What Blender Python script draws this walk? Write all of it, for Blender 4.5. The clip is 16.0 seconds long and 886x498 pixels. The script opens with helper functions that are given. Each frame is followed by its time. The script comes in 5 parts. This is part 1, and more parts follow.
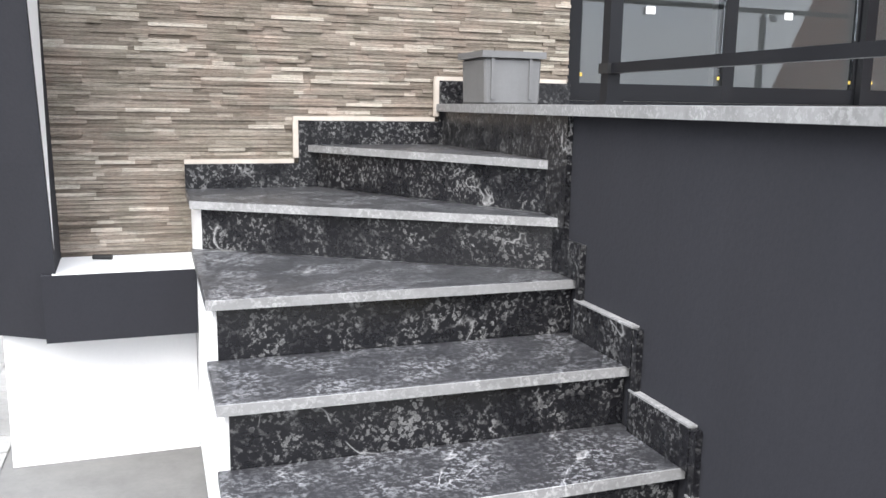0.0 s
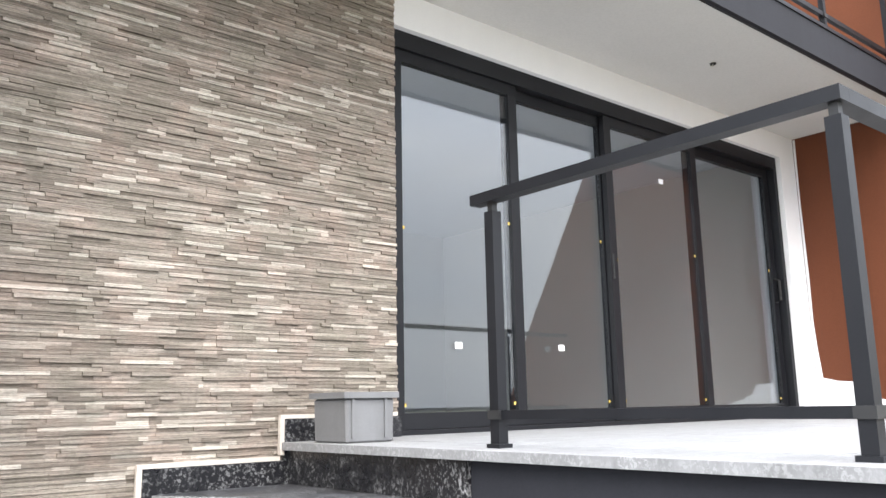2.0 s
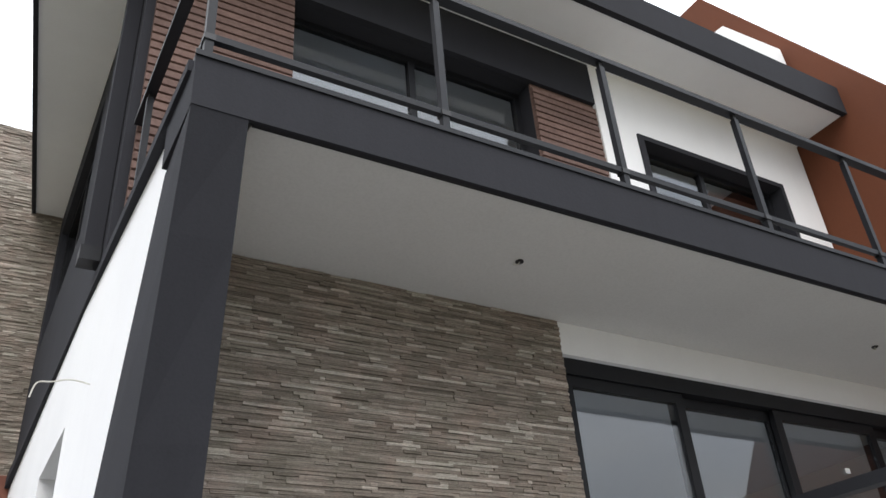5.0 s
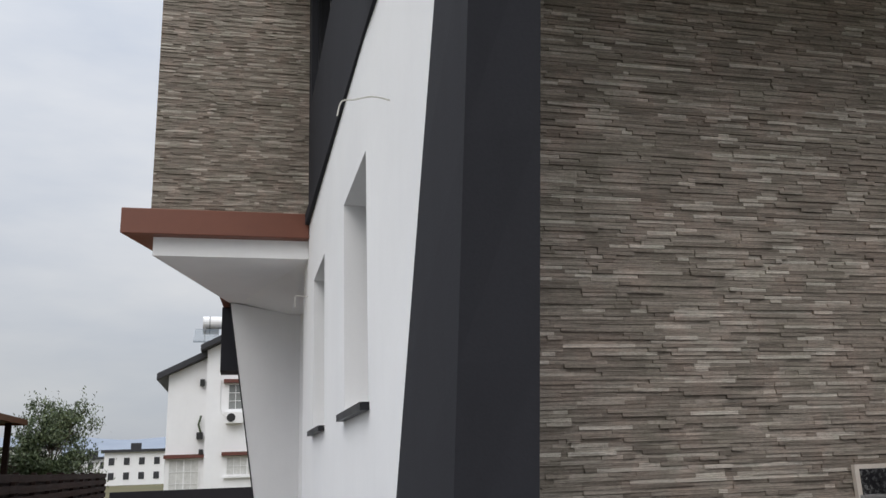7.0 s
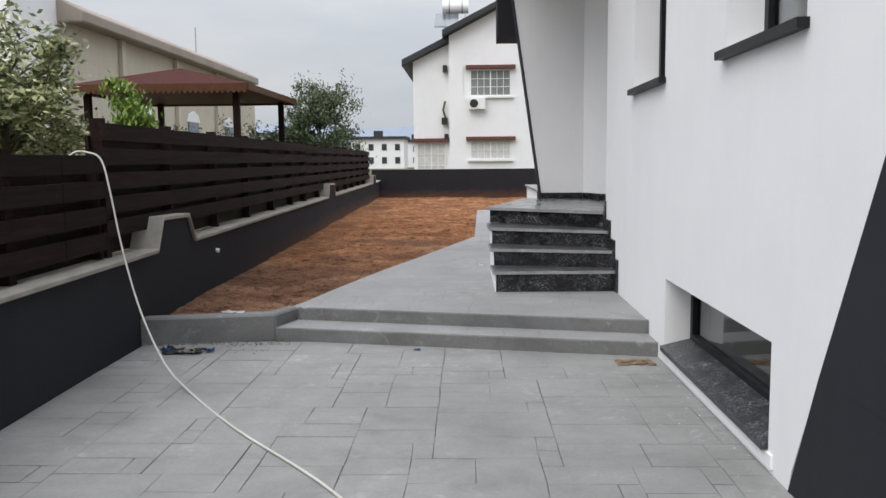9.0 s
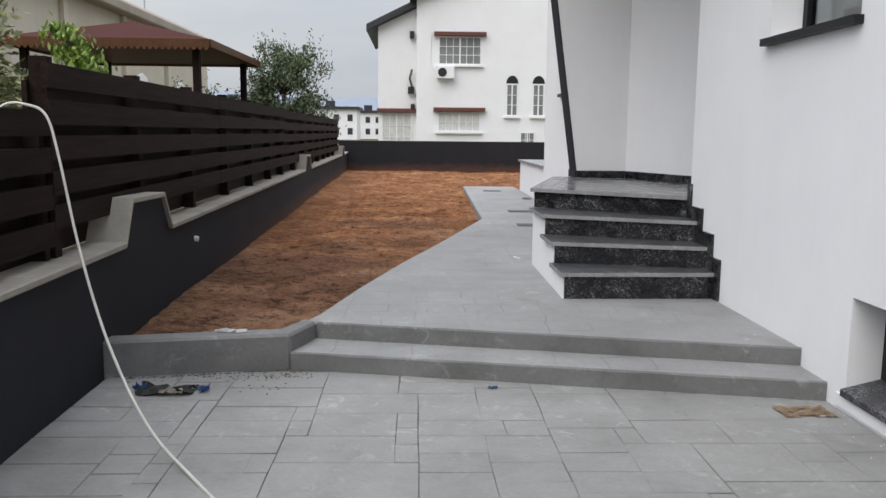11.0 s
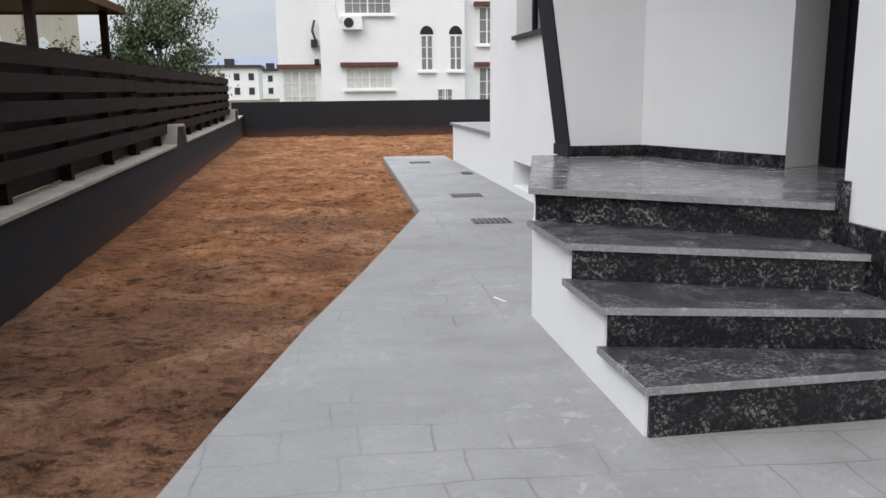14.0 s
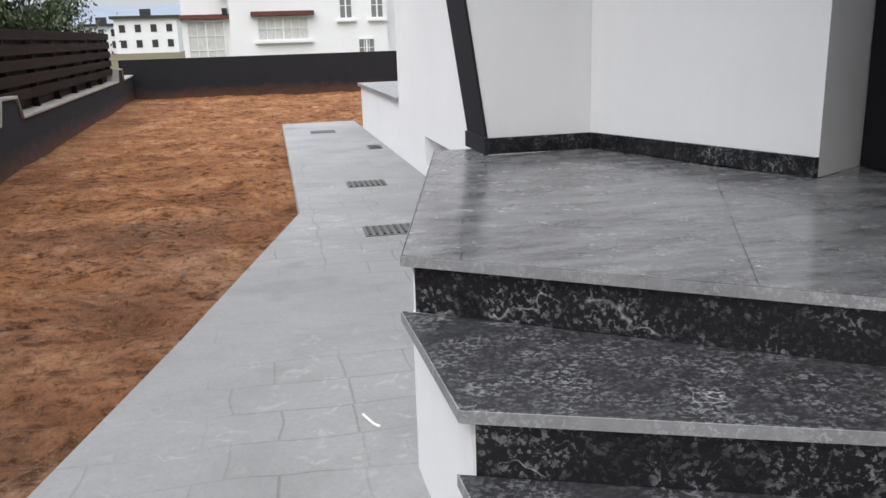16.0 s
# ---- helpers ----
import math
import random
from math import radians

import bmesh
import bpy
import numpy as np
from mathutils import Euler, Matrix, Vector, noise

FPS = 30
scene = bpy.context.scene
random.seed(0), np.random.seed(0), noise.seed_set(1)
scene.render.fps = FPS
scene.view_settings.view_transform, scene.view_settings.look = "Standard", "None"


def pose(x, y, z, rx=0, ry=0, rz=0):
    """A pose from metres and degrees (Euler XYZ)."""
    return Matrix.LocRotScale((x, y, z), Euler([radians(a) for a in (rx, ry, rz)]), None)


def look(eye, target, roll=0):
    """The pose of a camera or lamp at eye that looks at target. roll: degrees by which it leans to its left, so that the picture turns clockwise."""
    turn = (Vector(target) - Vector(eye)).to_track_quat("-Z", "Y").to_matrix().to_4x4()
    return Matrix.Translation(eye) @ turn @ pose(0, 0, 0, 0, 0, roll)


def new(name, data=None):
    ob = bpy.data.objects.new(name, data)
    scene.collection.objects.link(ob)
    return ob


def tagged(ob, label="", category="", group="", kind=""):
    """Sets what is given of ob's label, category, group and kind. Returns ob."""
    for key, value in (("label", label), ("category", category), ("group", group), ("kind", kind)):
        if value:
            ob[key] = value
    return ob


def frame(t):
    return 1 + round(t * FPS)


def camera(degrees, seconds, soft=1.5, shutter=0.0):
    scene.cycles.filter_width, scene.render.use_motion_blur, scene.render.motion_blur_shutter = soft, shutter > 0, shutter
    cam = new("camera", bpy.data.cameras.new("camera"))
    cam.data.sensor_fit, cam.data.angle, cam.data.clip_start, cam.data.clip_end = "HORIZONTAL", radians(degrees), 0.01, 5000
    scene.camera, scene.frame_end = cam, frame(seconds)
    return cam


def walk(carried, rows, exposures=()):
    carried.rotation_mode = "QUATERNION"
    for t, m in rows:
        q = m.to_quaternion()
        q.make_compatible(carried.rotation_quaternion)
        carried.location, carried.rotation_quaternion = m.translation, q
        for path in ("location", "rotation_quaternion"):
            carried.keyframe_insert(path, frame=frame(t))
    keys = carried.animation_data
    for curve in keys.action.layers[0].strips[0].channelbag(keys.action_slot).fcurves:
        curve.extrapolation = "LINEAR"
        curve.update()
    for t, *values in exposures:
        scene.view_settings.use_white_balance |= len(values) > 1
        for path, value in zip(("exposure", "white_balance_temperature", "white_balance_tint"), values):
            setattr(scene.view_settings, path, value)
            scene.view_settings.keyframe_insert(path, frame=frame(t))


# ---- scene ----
cam = camera(56.6, 16.0)
METRES, EYE, TILT, LEAN, TURN = 10.0, 1.41, 0.0, 0.0, -19.3
ROWS = [
    (0.0, 0.0, 0.0, 0.0, 0.14, -9.85, -0.83),
    (0.5, -0.0197, 0.0062, 0.0015, -4.38, -5.71, 0.15),
    (1.0, -0.0375, 0.0089, 0.0061, -9.53, -0.91, 0.38),
    (1.5, -0.0573, 0.0076, 0.0109, -17.06, 5.4, 0.96),
    (2.0, -0.0673, -0.0036, 0.0153, -20.57, 10.79, 1.12),
    (2.5, -0.0717, -0.0183, 0.0181, -21.64, 14.5, 1.4),
    (3.0, -0.0781, -0.0225, 0.0233, -22.57, 19.61, 2.62),
    (5.5, -0.1104, -0.0262, 0.0288, -5.15, 31.72, 3.52),
    (6.0, -0.116, -0.0235, 0.0274, 0.54, 28.65, 2.78),
    (6.5, -0.1237, -0.0129, 0.0236, 4.26, 22.15, 2.33),
    (7.0, -0.1361, 0.0061, 0.0188, 5.74, 14.63, 1.94),
    (7.5, -0.1511, 0.0233, 0.0132, 9.69, 6.13, 1.15),
    (8.0, -0.1738, 0.0338, 0.0081, 12.67, 0.16, 1.23),
    (8.5, -0.2008, 0.0462, 0.003, 16.22, -4.45, 0.85),
    (9.0, -0.2315, 0.0725, -0.003, 20.97, -6.17, 0.53),
    (11.5, -0.3871, 0.2481, -0.0065, 16.99, -8.11, -0.78),
    (12.0, -0.4108, 0.298, -0.003, 16.88, -8.11, -1.0),
    (12.5, -0.4351, 0.3473, -0.0024, 15.23, -8.29, -0.9),
    (13.0, -0.4484, 0.3981, -0.0063, 13.79, -9.56, -0.15),
    (13.5, -0.4567, 0.4472, -0.006, 12.6, -10.62, 0.08),
    (14.0, -0.4653, 0.5014, -0.005, 11.11, -10.99, 0.62),
    (14.5, -0.4683, 0.5549, -0.003, 12.34, -10.94, 0.11),
    (15.0, -0.4746, 0.6059, -0.0037, 12.56, -10.69, 0.74),
    (15.5, -0.4722, 0.6532, -0.003, 10.19, -11.06, 1.51),
    (16.0, -0.4653, 0.6978, 0.0036, 6.48, -14.64, 1.73),
]
EXPOSURES = [(0.0, 1.2), (1.0, 1.42), (2.0, 1.58), (2.5, 1.55), (3.2, 1.25), (5.3, 0.08), (6.5, -0.46), (7.5, -0.33), (9.0, -0.22), (12.0, -0.27), (14.5, -0.08), (16.0, -0.02)]
walk(cam, [(t, pose(0, 0, EYE, TILT, LEAN, TURN) @ pose(METRES * x, METRES * y, METRES * z, 90 + pitch, roll, yaw)) for t, x, y, z, yaw, pitch, roll in ROWS], EXPOSURES)


# ---- world and light ----
world = bpy.data.worlds.new("overcast")
scene.world = world
world.use_nodes = True
wn, wl = world.node_tree.nodes, world.node_tree.links
bgn = wn["Background"]
sky = wn.new("ShaderNodeTexSky")
sky.sky_type, sky.sun_disc = "NISHITA", False
sky.sun_elevation, sky.sun_rotation = radians(45), radians(214)
sky.air_density, sky.dust_density = 1.0, 2.0
wtc = wn.new("ShaderNodeTexCoord")
wmap = wn.new("ShaderNodeMapping")
wmap.inputs["Scale"].default_value = (1.0, 1.0, 3.2)
wnz = wn.new("ShaderNodeTexNoise")
wnz.inputs["Scale"].default_value, wnz.inputs["Detail"].default_value, wnz.inputs["Roughness"].default_value = 2.3, 6, 0.52
wrp = wn.new("ShaderNodeValToRGB")
wrp.color_ramp.elements[0].position, wrp.color_ramp.elements[0].color = 0.3, (5.9, 6.4, 7.3, 1)
wrp.color_ramp.elements[1].position, wrp.color_ramp.elements[1].color = 0.72, (8.8, 8.85, 8.95, 1)
wmx = wn.new("ShaderNodeMix")
wmx.data_type = "RGBA"
wmx.inputs["Factor"].default_value = 0.86
wl.new(wtc.outputs["Generated"], wmap.inputs["Vector"])
wl.new(wmap.outputs["Vector"], wnz.inputs["Vector"])
wl.new(wnz.outputs["Fac"], wrp.inputs["Fac"])
wl.new(sky.outputs["Color"], wmx.inputs["A"])
wl.new(wrp.outputs["Color"], wmx.inputs["B"])
wsep = wn.new("ShaderNodeSeparateXYZ")
wl.new(wtc.outputs["Generated"], wsep.inputs["Vector"])
wgr = wn.new("ShaderNodeValToRGB")
wgr.color_ramp.elements[0].position, wgr.color_ramp.elements[0].color = 0.0, (1.0, 1.0, 1.0, 1)
wgr.color_ramp.elements[1].position, wgr.color_ramp.elements[1].color = 0.9, (4.2, 4.2, 4.2, 1)
for pos_, v_ in ((0.12, 1.05), (0.28, 1.3), (0.5, 1.55)):
    mid = wgr.color_ramp.elements.new(pos_)
    mid.color = (v_, v_, v_, 1)
wl.new(wsep.outputs["Z"], wgr.inputs["Fac"])
wmul = wn.new("ShaderNodeMix")
wmul.data_type, wmul.blend_type = "RGBA", "MULTIPLY"
wmul.inputs["Factor"].default_value = 1.0
wl.new(wmx.outputs["Result"], wmul.inputs["A"])
wl.new(wgr.outputs["Color"], wmul.inputs["B"])
wl.new(wmul.outputs["Result"], bgn.inputs["Color"])
bgn.inputs["Strength"].default_value = 0.098

sun_data = bpy.data.lights.new("sun", "SUN")
sun_data.energy, sun_data.angle, sun_data.color = 1.5, radians(50), (1.0, 0.96, 0.9)
sun = new("sun", sun_data)
sun.matrix_world = look((-6, -9, 11), (0, 0, 0))


# ---- materials ----
def ramp(nt, fac, stops):
    r = nt.nodes.new("ShaderNodeValToRGB")
    e = r.color_ramp.elements
    while len(e) < len(stops):
        e.new(0.5)
    for el, (p, c) in zip(e, stops):
        el.position, el.color = p, (*c, 1)
    nt.links.new(fac, r.inputs["Fac"])
    return r.outputs["Color"]


def noise_tex(nt, vec, scale, detail=4, rough=0.6, distortion=0.0):
    n = nt.nodes.new("ShaderNodeTexNoise")
    n.inputs["Scale"].default_value, n.inputs["Detail"].default_value = scale, detail
    n.inputs["Roughness"].default_value, n.inputs["Distortion"].default_value = rough, distortion
    nt.links.new(vec, n.inputs["Vector"])
    return n.outputs["Fac"]


def mixed(nt, mode, fac, a, b):
    m = nt.nodes.new("ShaderNodeMix")
    m.data_type, m.blend_type = "RGBA", mode
    for key, v in (("Factor", fac), ("A", a), ("B", b)):
        if isinstance(v, (int, float)):
            m.inputs[key].default_value = v
        elif isinstance(v, tuple):
            m.inputs[key].default_value = (*v, 1)
        else:
            nt.links.new(v, m.inputs[key])
    return m.outputs["Result"]


def start(name, rough=0.6, metal=0.0, spec=0.5):
    m = bpy.data.materials.new(name)
    m.use_nodes = True
    nt = m.node_tree
    b = nt.nodes["Principled BSDF"]
    b.inputs["Roughness"].default_value, b.inputs["Metallic"].default_value = rough, metal
    b.inputs["Specular IOR Level"].default_value = spec
    return m, nt, b, nt.nodes.new("ShaderNodeTexCoord").outputs["Object"]


def scaled(nt, vec, s, loc=(0, 0, 0), rot=(0, 0, 0)):
    mp = nt.nodes.new("ShaderNodeMapping")
    mp.inputs["Scale"].default_value, mp.inputs["Location"].default_value, mp.inputs["Rotation"].default_value = s, loc, rot
    nt.links.new(vec, mp.inputs["Vector"])
    return mp.outputs["Vector"]


def bump(nt, b, height, strength, distance):
    n = nt.nodes.new("ShaderNodeBump")
    n.inputs["Strength"].default_value, n.inputs["Distance"].default_value = strength, distance
    nt.links.new(height, n.inputs["Height"])
    nt.links.new(n.outputs["Normal"], b.inputs["Normal"])


def plain(name, c1, c2, coarse=1.3, fine=60, rough=0.6, metal=0.0, relief=0.15, spec=0.5, dirt=0.0, speck=0.35):
    """Paint, plaster, metal: two close colours in broad patches, fine grain, light relief."""
    m, nt, b, vec = start(name, rough, metal, spec)
    broad = noise_tex(nt, vec, coarse, 5, 0.65)
    grain = noise_tex(nt, vec, fine, 3, 0.6)
    col = ramp(nt, broad, [(0.3, c1), (0.7, c2)])
    col = mixed(nt, "MULTIPLY", speck, col, ramp(nt, grain, [(0.25, (0.78, 0.78, 0.78)), (0.6, (1, 1, 1))]))
    if dirt:
        streak = noise_tex(nt, scaled(nt, vec, (5, 5, 0.5)), 1.2, 5, 0.7)
        col = mixed(nt, "MULTIPLY", dirt, col, ramp(nt, streak, [(0.35, (0.72, 0.70, 0.67)), (0.55, (1, 1, 1))]))
    nt.links.new(col, b.inputs["Base Color"])
    nt.links.new(ramp(nt, broad, [(0.3, (rough - 0.06,) * 3), (0.7, (rough + 0.06,) * 3)]), b.inputs["Roughness"])
    if relief:
        bump(nt, b, grain, relief, 0.004)
    return m


def granite(name, dark, pale, rough, amount, dust, spec=0.5):
    """Black granite: clusters of crisp pale flecks, hair veins, a grey film for dust, on the landing also for sheen."""
    m, nt, b, vec = start(name, rough, spec=spec)
    pos = nt.nodes.new("ShaderNodeNewGeometry").outputs["Position"]
    tilted = scaled(nt, pos, (1.0, 1.25, 1.0), rot=(0.6, 0.4, 0.5))
    cluster = noise_tex(nt, pos, 8.5, 3, 0.55)
    flecks = noise_tex(nt, tilted, 62, 4, 0.7, 0.4)
    grain = noise_tex(nt, pos, 150, 3, 0.6)
    cut = 0.60 - 0.06 * amount
    f = ramp(nt, flecks, [(cut - 0.03, (0, 0, 0)), (cut + 0.05, (0.75, 0.75, 0.75))])
    bend = nt.nodes.new("ShaderNodeTexNoise")
    bend.inputs["Scale"].default_value, bend.inputs["Detail"].default_value = 60, 3
    nt.links.new(pos, bend.inputs["Vector"])
    cells = nt.nodes.new("ShaderNodeTexVoronoi")
    cells.inputs["Scale"].default_value = 58
    nt.links.new(mixed(nt, "ADD", 0.034, tilted, bend.outputs["Color"]), cells.inputs["Vector"])
    sep = nt.nodes.new("ShaderNodeSeparateColor")
    nt.links.new(cells.outputs["Color"], sep.inputs[0])
    crystal = mixed(nt, "MULTIPLY", 1.0, ramp(nt, sep.outputs[0], [(0.62, (0, 0, 0)), (0.80, (1, 1, 1))]), ramp(nt, cells.outputs["Distance"], [(0.10, (0.45, 0.45, 0.45)), (0.36, (0.85, 0.85, 0.85)), (0.47, (0, 0, 0))]))
    f = mixed(nt, "LIGHTEN", 1.0, f, crystal)
    f = mixed(nt, "MULTIPLY", 1.0, f, ramp(nt, cluster, [(0.42, (0.26 if dust else 0.12,) * 3), (0.60, (1, 1, 1))]))
    f = mixed(nt, "MULTIPLY", 0.7, f, ramp(nt, grain, [(0.3, (0.35, 0.35, 0.35)), (0.65, (1, 1, 1))]))
    col = mixed(nt, "MIX", f, dark, pale)
    vein = noise_tex(nt, scaled(nt, pos, (1.0, 1.0, 0.8), rot=(0.2, 0.9, 0.3)), 2.3, 4, 0.55, 0.6)
    veil = mixed(nt, "MULTIPLY", 1.0, ramp(nt, vein, [(0.495, (0, 0, 0)), (0.500, (0.34, 0.34, 0.34)), (0.505, (0, 0, 0))]), ramp(nt, cluster, [(0.5, (0, 0, 0)), (0.62, (1, 1, 1))]))
    col = mixed(nt, "SCREEN", 0.8, col, veil)
    if dust:
        film = noise_tex(nt, scaled(nt, pos, (1.3, 4, 2), rot=(0, 0, 0.2)), 2.6, 6, 0.72)
        col = mixed(nt, "MIX", ramp(nt, film, [(0.3, (0.03,) * 3), (0.72, (dust,) * 3)]), col, (0.40, 0.40, 0.41))
    nt.links.new(col, b.inputs["Base Color"])
    nt.links.new(ramp(nt, cluster, [(0.3, (rough - 0.06,) * 3), (0.7, (rough + 0.1,) * 3)]), b.inputs["Roughness"])
    bump(nt, b, grain, 0.06, 0.002)
    return m


def strip_stone(name, cols):
    """Split-face stone strips: each strip its own shade, fine saw lines along it."""
    m, nt, b, vec = start(name, 0.78)
    oi, geo = nt.nodes.new("ShaderNodeObjectInfo"), nt.nodes.new("ShaderNodeNewGeometry")
    add = nt.nodes.new("ShaderNodeMath")
    add.operation = "ADD"
    nt.links.new(oi.outputs["Random"], add.inputs[0])
    nt.links.new(geo.outputs["Random Per Island"], add.inputs[1])
    fr = nt.nodes.new("ShaderNodeMath")
    fr.operation = "FRACT"
    nt.links.new(add.outputs[0], fr.inputs[0])
    wpos = nt.nodes.new("ShaderNodeNewGeometry").outputs["Position"]
    col = ramp(nt, fr.outputs[0], cols)
    lines = noise_tex(nt, scaled(nt, wpos, (5, 5, 210)), 1.0, 4, 0.75)
    grain = noise_tex(nt, scaled(nt, wpos, (60, 60, 160)), 1.0, 4, 0.75)
    blot = noise_tex(nt, wpos, 7, 4, 0.6)
    col = mixed(nt, "MULTIPLY", 0.95, col, ramp(nt, lines, [(0.36, (0.48, 0.47, 0.46)), (0.50, (0.98, 0.98, 0.98)), (0.62, (1.28, 1.27, 1.26))]))
    col = mixed(nt, "MULTIPLY", 0.8, col, ramp(nt, grain, [(0.34, (0.66, 0.65, 0.64)), (0.62, (1.12, 1.12, 1.12))]))
    col = mixed(nt, "MULTIPLY", 0.8, col, ramp(nt, blot, [(0.35, (0.88, 0.91, 0.88)), (0.50, (1.0, 1.0, 1.0)), (0.65, (1.12, 1.04, 1.03))]))
    nt.links.new(col, b.inputs["Base Color"])
    bump(nt, b, lines, 0.7, 0.005)
    return m


def timber(name, c1, c2, rough=0.7):
    m, nt, b, vec = start(name, rough, spec=0.1)
    oi = nt.nodes.new("ShaderNodeObjectInfo")
    wpos = nt.nodes.new("ShaderNodeNewGeometry").outputs["Position"]
    g = noise_tex(nt, scaled(nt, wpos, (30, 1.6, 40)), 1.0, 5, 0.65, 0.4)
    k = noise_tex(nt, wpos, 3.0, 4, 0.6)
    col = ramp(nt, g, [(0.3, c1), (0.7, c2)])
    col = mixed(nt, "MULTIPLY", 0.6, col, ramp(nt, oi.outputs["Random"], [(0.0, (0.7, 0.7, 0.7)), (1.0, (1.15, 1.12, 1.1))]))
    col = mixed(nt, "MULTIPLY", 0.5, col, ramp(nt, k, [(0.3, (0.7, 0.7, 0.7)), (0.7, (1.1, 1.1, 1.1))]))
    nt.links.new(col, b.inputs["Base Color"])
    bump(nt, b, g, 0.4, 0.004)
    return m


def concrete_mat(name, c1, c2, swirl, stamped=0.0):
    m, nt, b, vec = start(name, 0.72, spec=0.4)
    wpos = nt.nodes.new("ShaderNodeNewGeometry").outputs["Position"]
    broad = noise_tex(nt, wpos, 0.9, 6, 0.62, 0.4)
    trowel = noise_tex(nt, scaled(nt, wpos, (1.0, 1.3, 1), rot=(0, 0, 0.35)), 2.0, 6, 0.7, 0.5)
    fine = noise_tex(nt, wpos, 45, 4, 0.7)
    col = ramp(nt, broad, [(0.3, c1), (0.7, c2)])
    col = mixed(nt, "MULTIPLY", swirl, col, ramp(nt, trowel, [(0.33, (0.74, 0.74, 0.73)), (0.50, (0.98, 0.98, 0.98)), (0.66, (1.14, 1.14, 1.14))]))
    col = mixed(nt, "MULTIPLY", 0.4, col, ramp(nt, fine, [(0.3, (0.75, 0.75, 0.75)), (0.6, (1.04, 1.04, 1.04))]))
    spots = noise_tex(nt, wpos, 1.9, 3, 0.5, 0.2)
    col = mixed(nt, "MULTIPLY", 0.6, col, ramp(nt, spots, [(0.30, (0.78, 0.77, 0.75)), (0.40, (1, 1, 1))]))
    marks = mixed(nt, "MULTIPLY", 1.0, ramp(nt, noise_tex(nt, wpos, 11, 4, 0.7, 0.8), [(0.57, (0, 0, 0)), (0.64, (0.45, 0.45, 0.45))]), ramp(nt, broad, [(0.45, (0, 0, 0)), (0.62, (1, 1, 1))]))
    col = mixed(nt, "MIX", marks, col, (0.44, 0.44, 0.44))
    nt.links.new(col, b.inputs["Base Color"])
    add = nt.nodes.new("ShaderNodeMath")
    add.operation = "ADD"
    nt.links.new(trowel, add.inputs[0])
    nt.links.new(fine, add.inputs[1])
    height = add.outputs[0]
    if stamped:
        br = nt.nodes.new("ShaderNodeTexBrick")
        br.inputs["Scale"].default_value, br.inputs["Mortar Size"].default_value, br.inputs["Mortar Smooth"].default_value = 1.0, 0.006, 0.6
        br.inputs["Brick Width"].default_value, br.inputs["Row Height"].default_value = 0.42, 0.23
        br.offset, br.squash = 0.37, 0.6
        wob = nt.nodes.new("ShaderNodeTexNoise")
        wob.inputs["Scale"].default_value = 1.7
        nt.links.new(wpos, wob.inputs["Vector"])
        nt.links.new(mixed(nt, "ADD", 0.12, scaled(nt, wpos, (1, 1, 1), rot=(0, 0, 0.03)), wob.outputs["Color"]), br.inputs["Vector"])
        worn = mixed(nt, "MULTIPLY", 1.0, br.outputs["Fac"], ramp(nt, noise_tex(nt, wpos, 0.75, 3, 0.6), [(0.46, (0, 0, 0)), (0.60, (0.8, 0.8, 0.8))]))
        col = mixed(nt, "MULTIPLY", worn, col, (0.72, 0.72, 0.72))
        nt.links.new(col, b.inputs["Base Color"])
        sub = nt.nodes.new("ShaderNodeMath")
        sub.operation = "SUBTRACT"
        nt.links.new(height, sub.inputs[0])
        nt.links.new(worn, sub.inputs[1])
        height = sub.outputs[0]
    bump(nt, b, height, 0.45, 0.006)
    return m


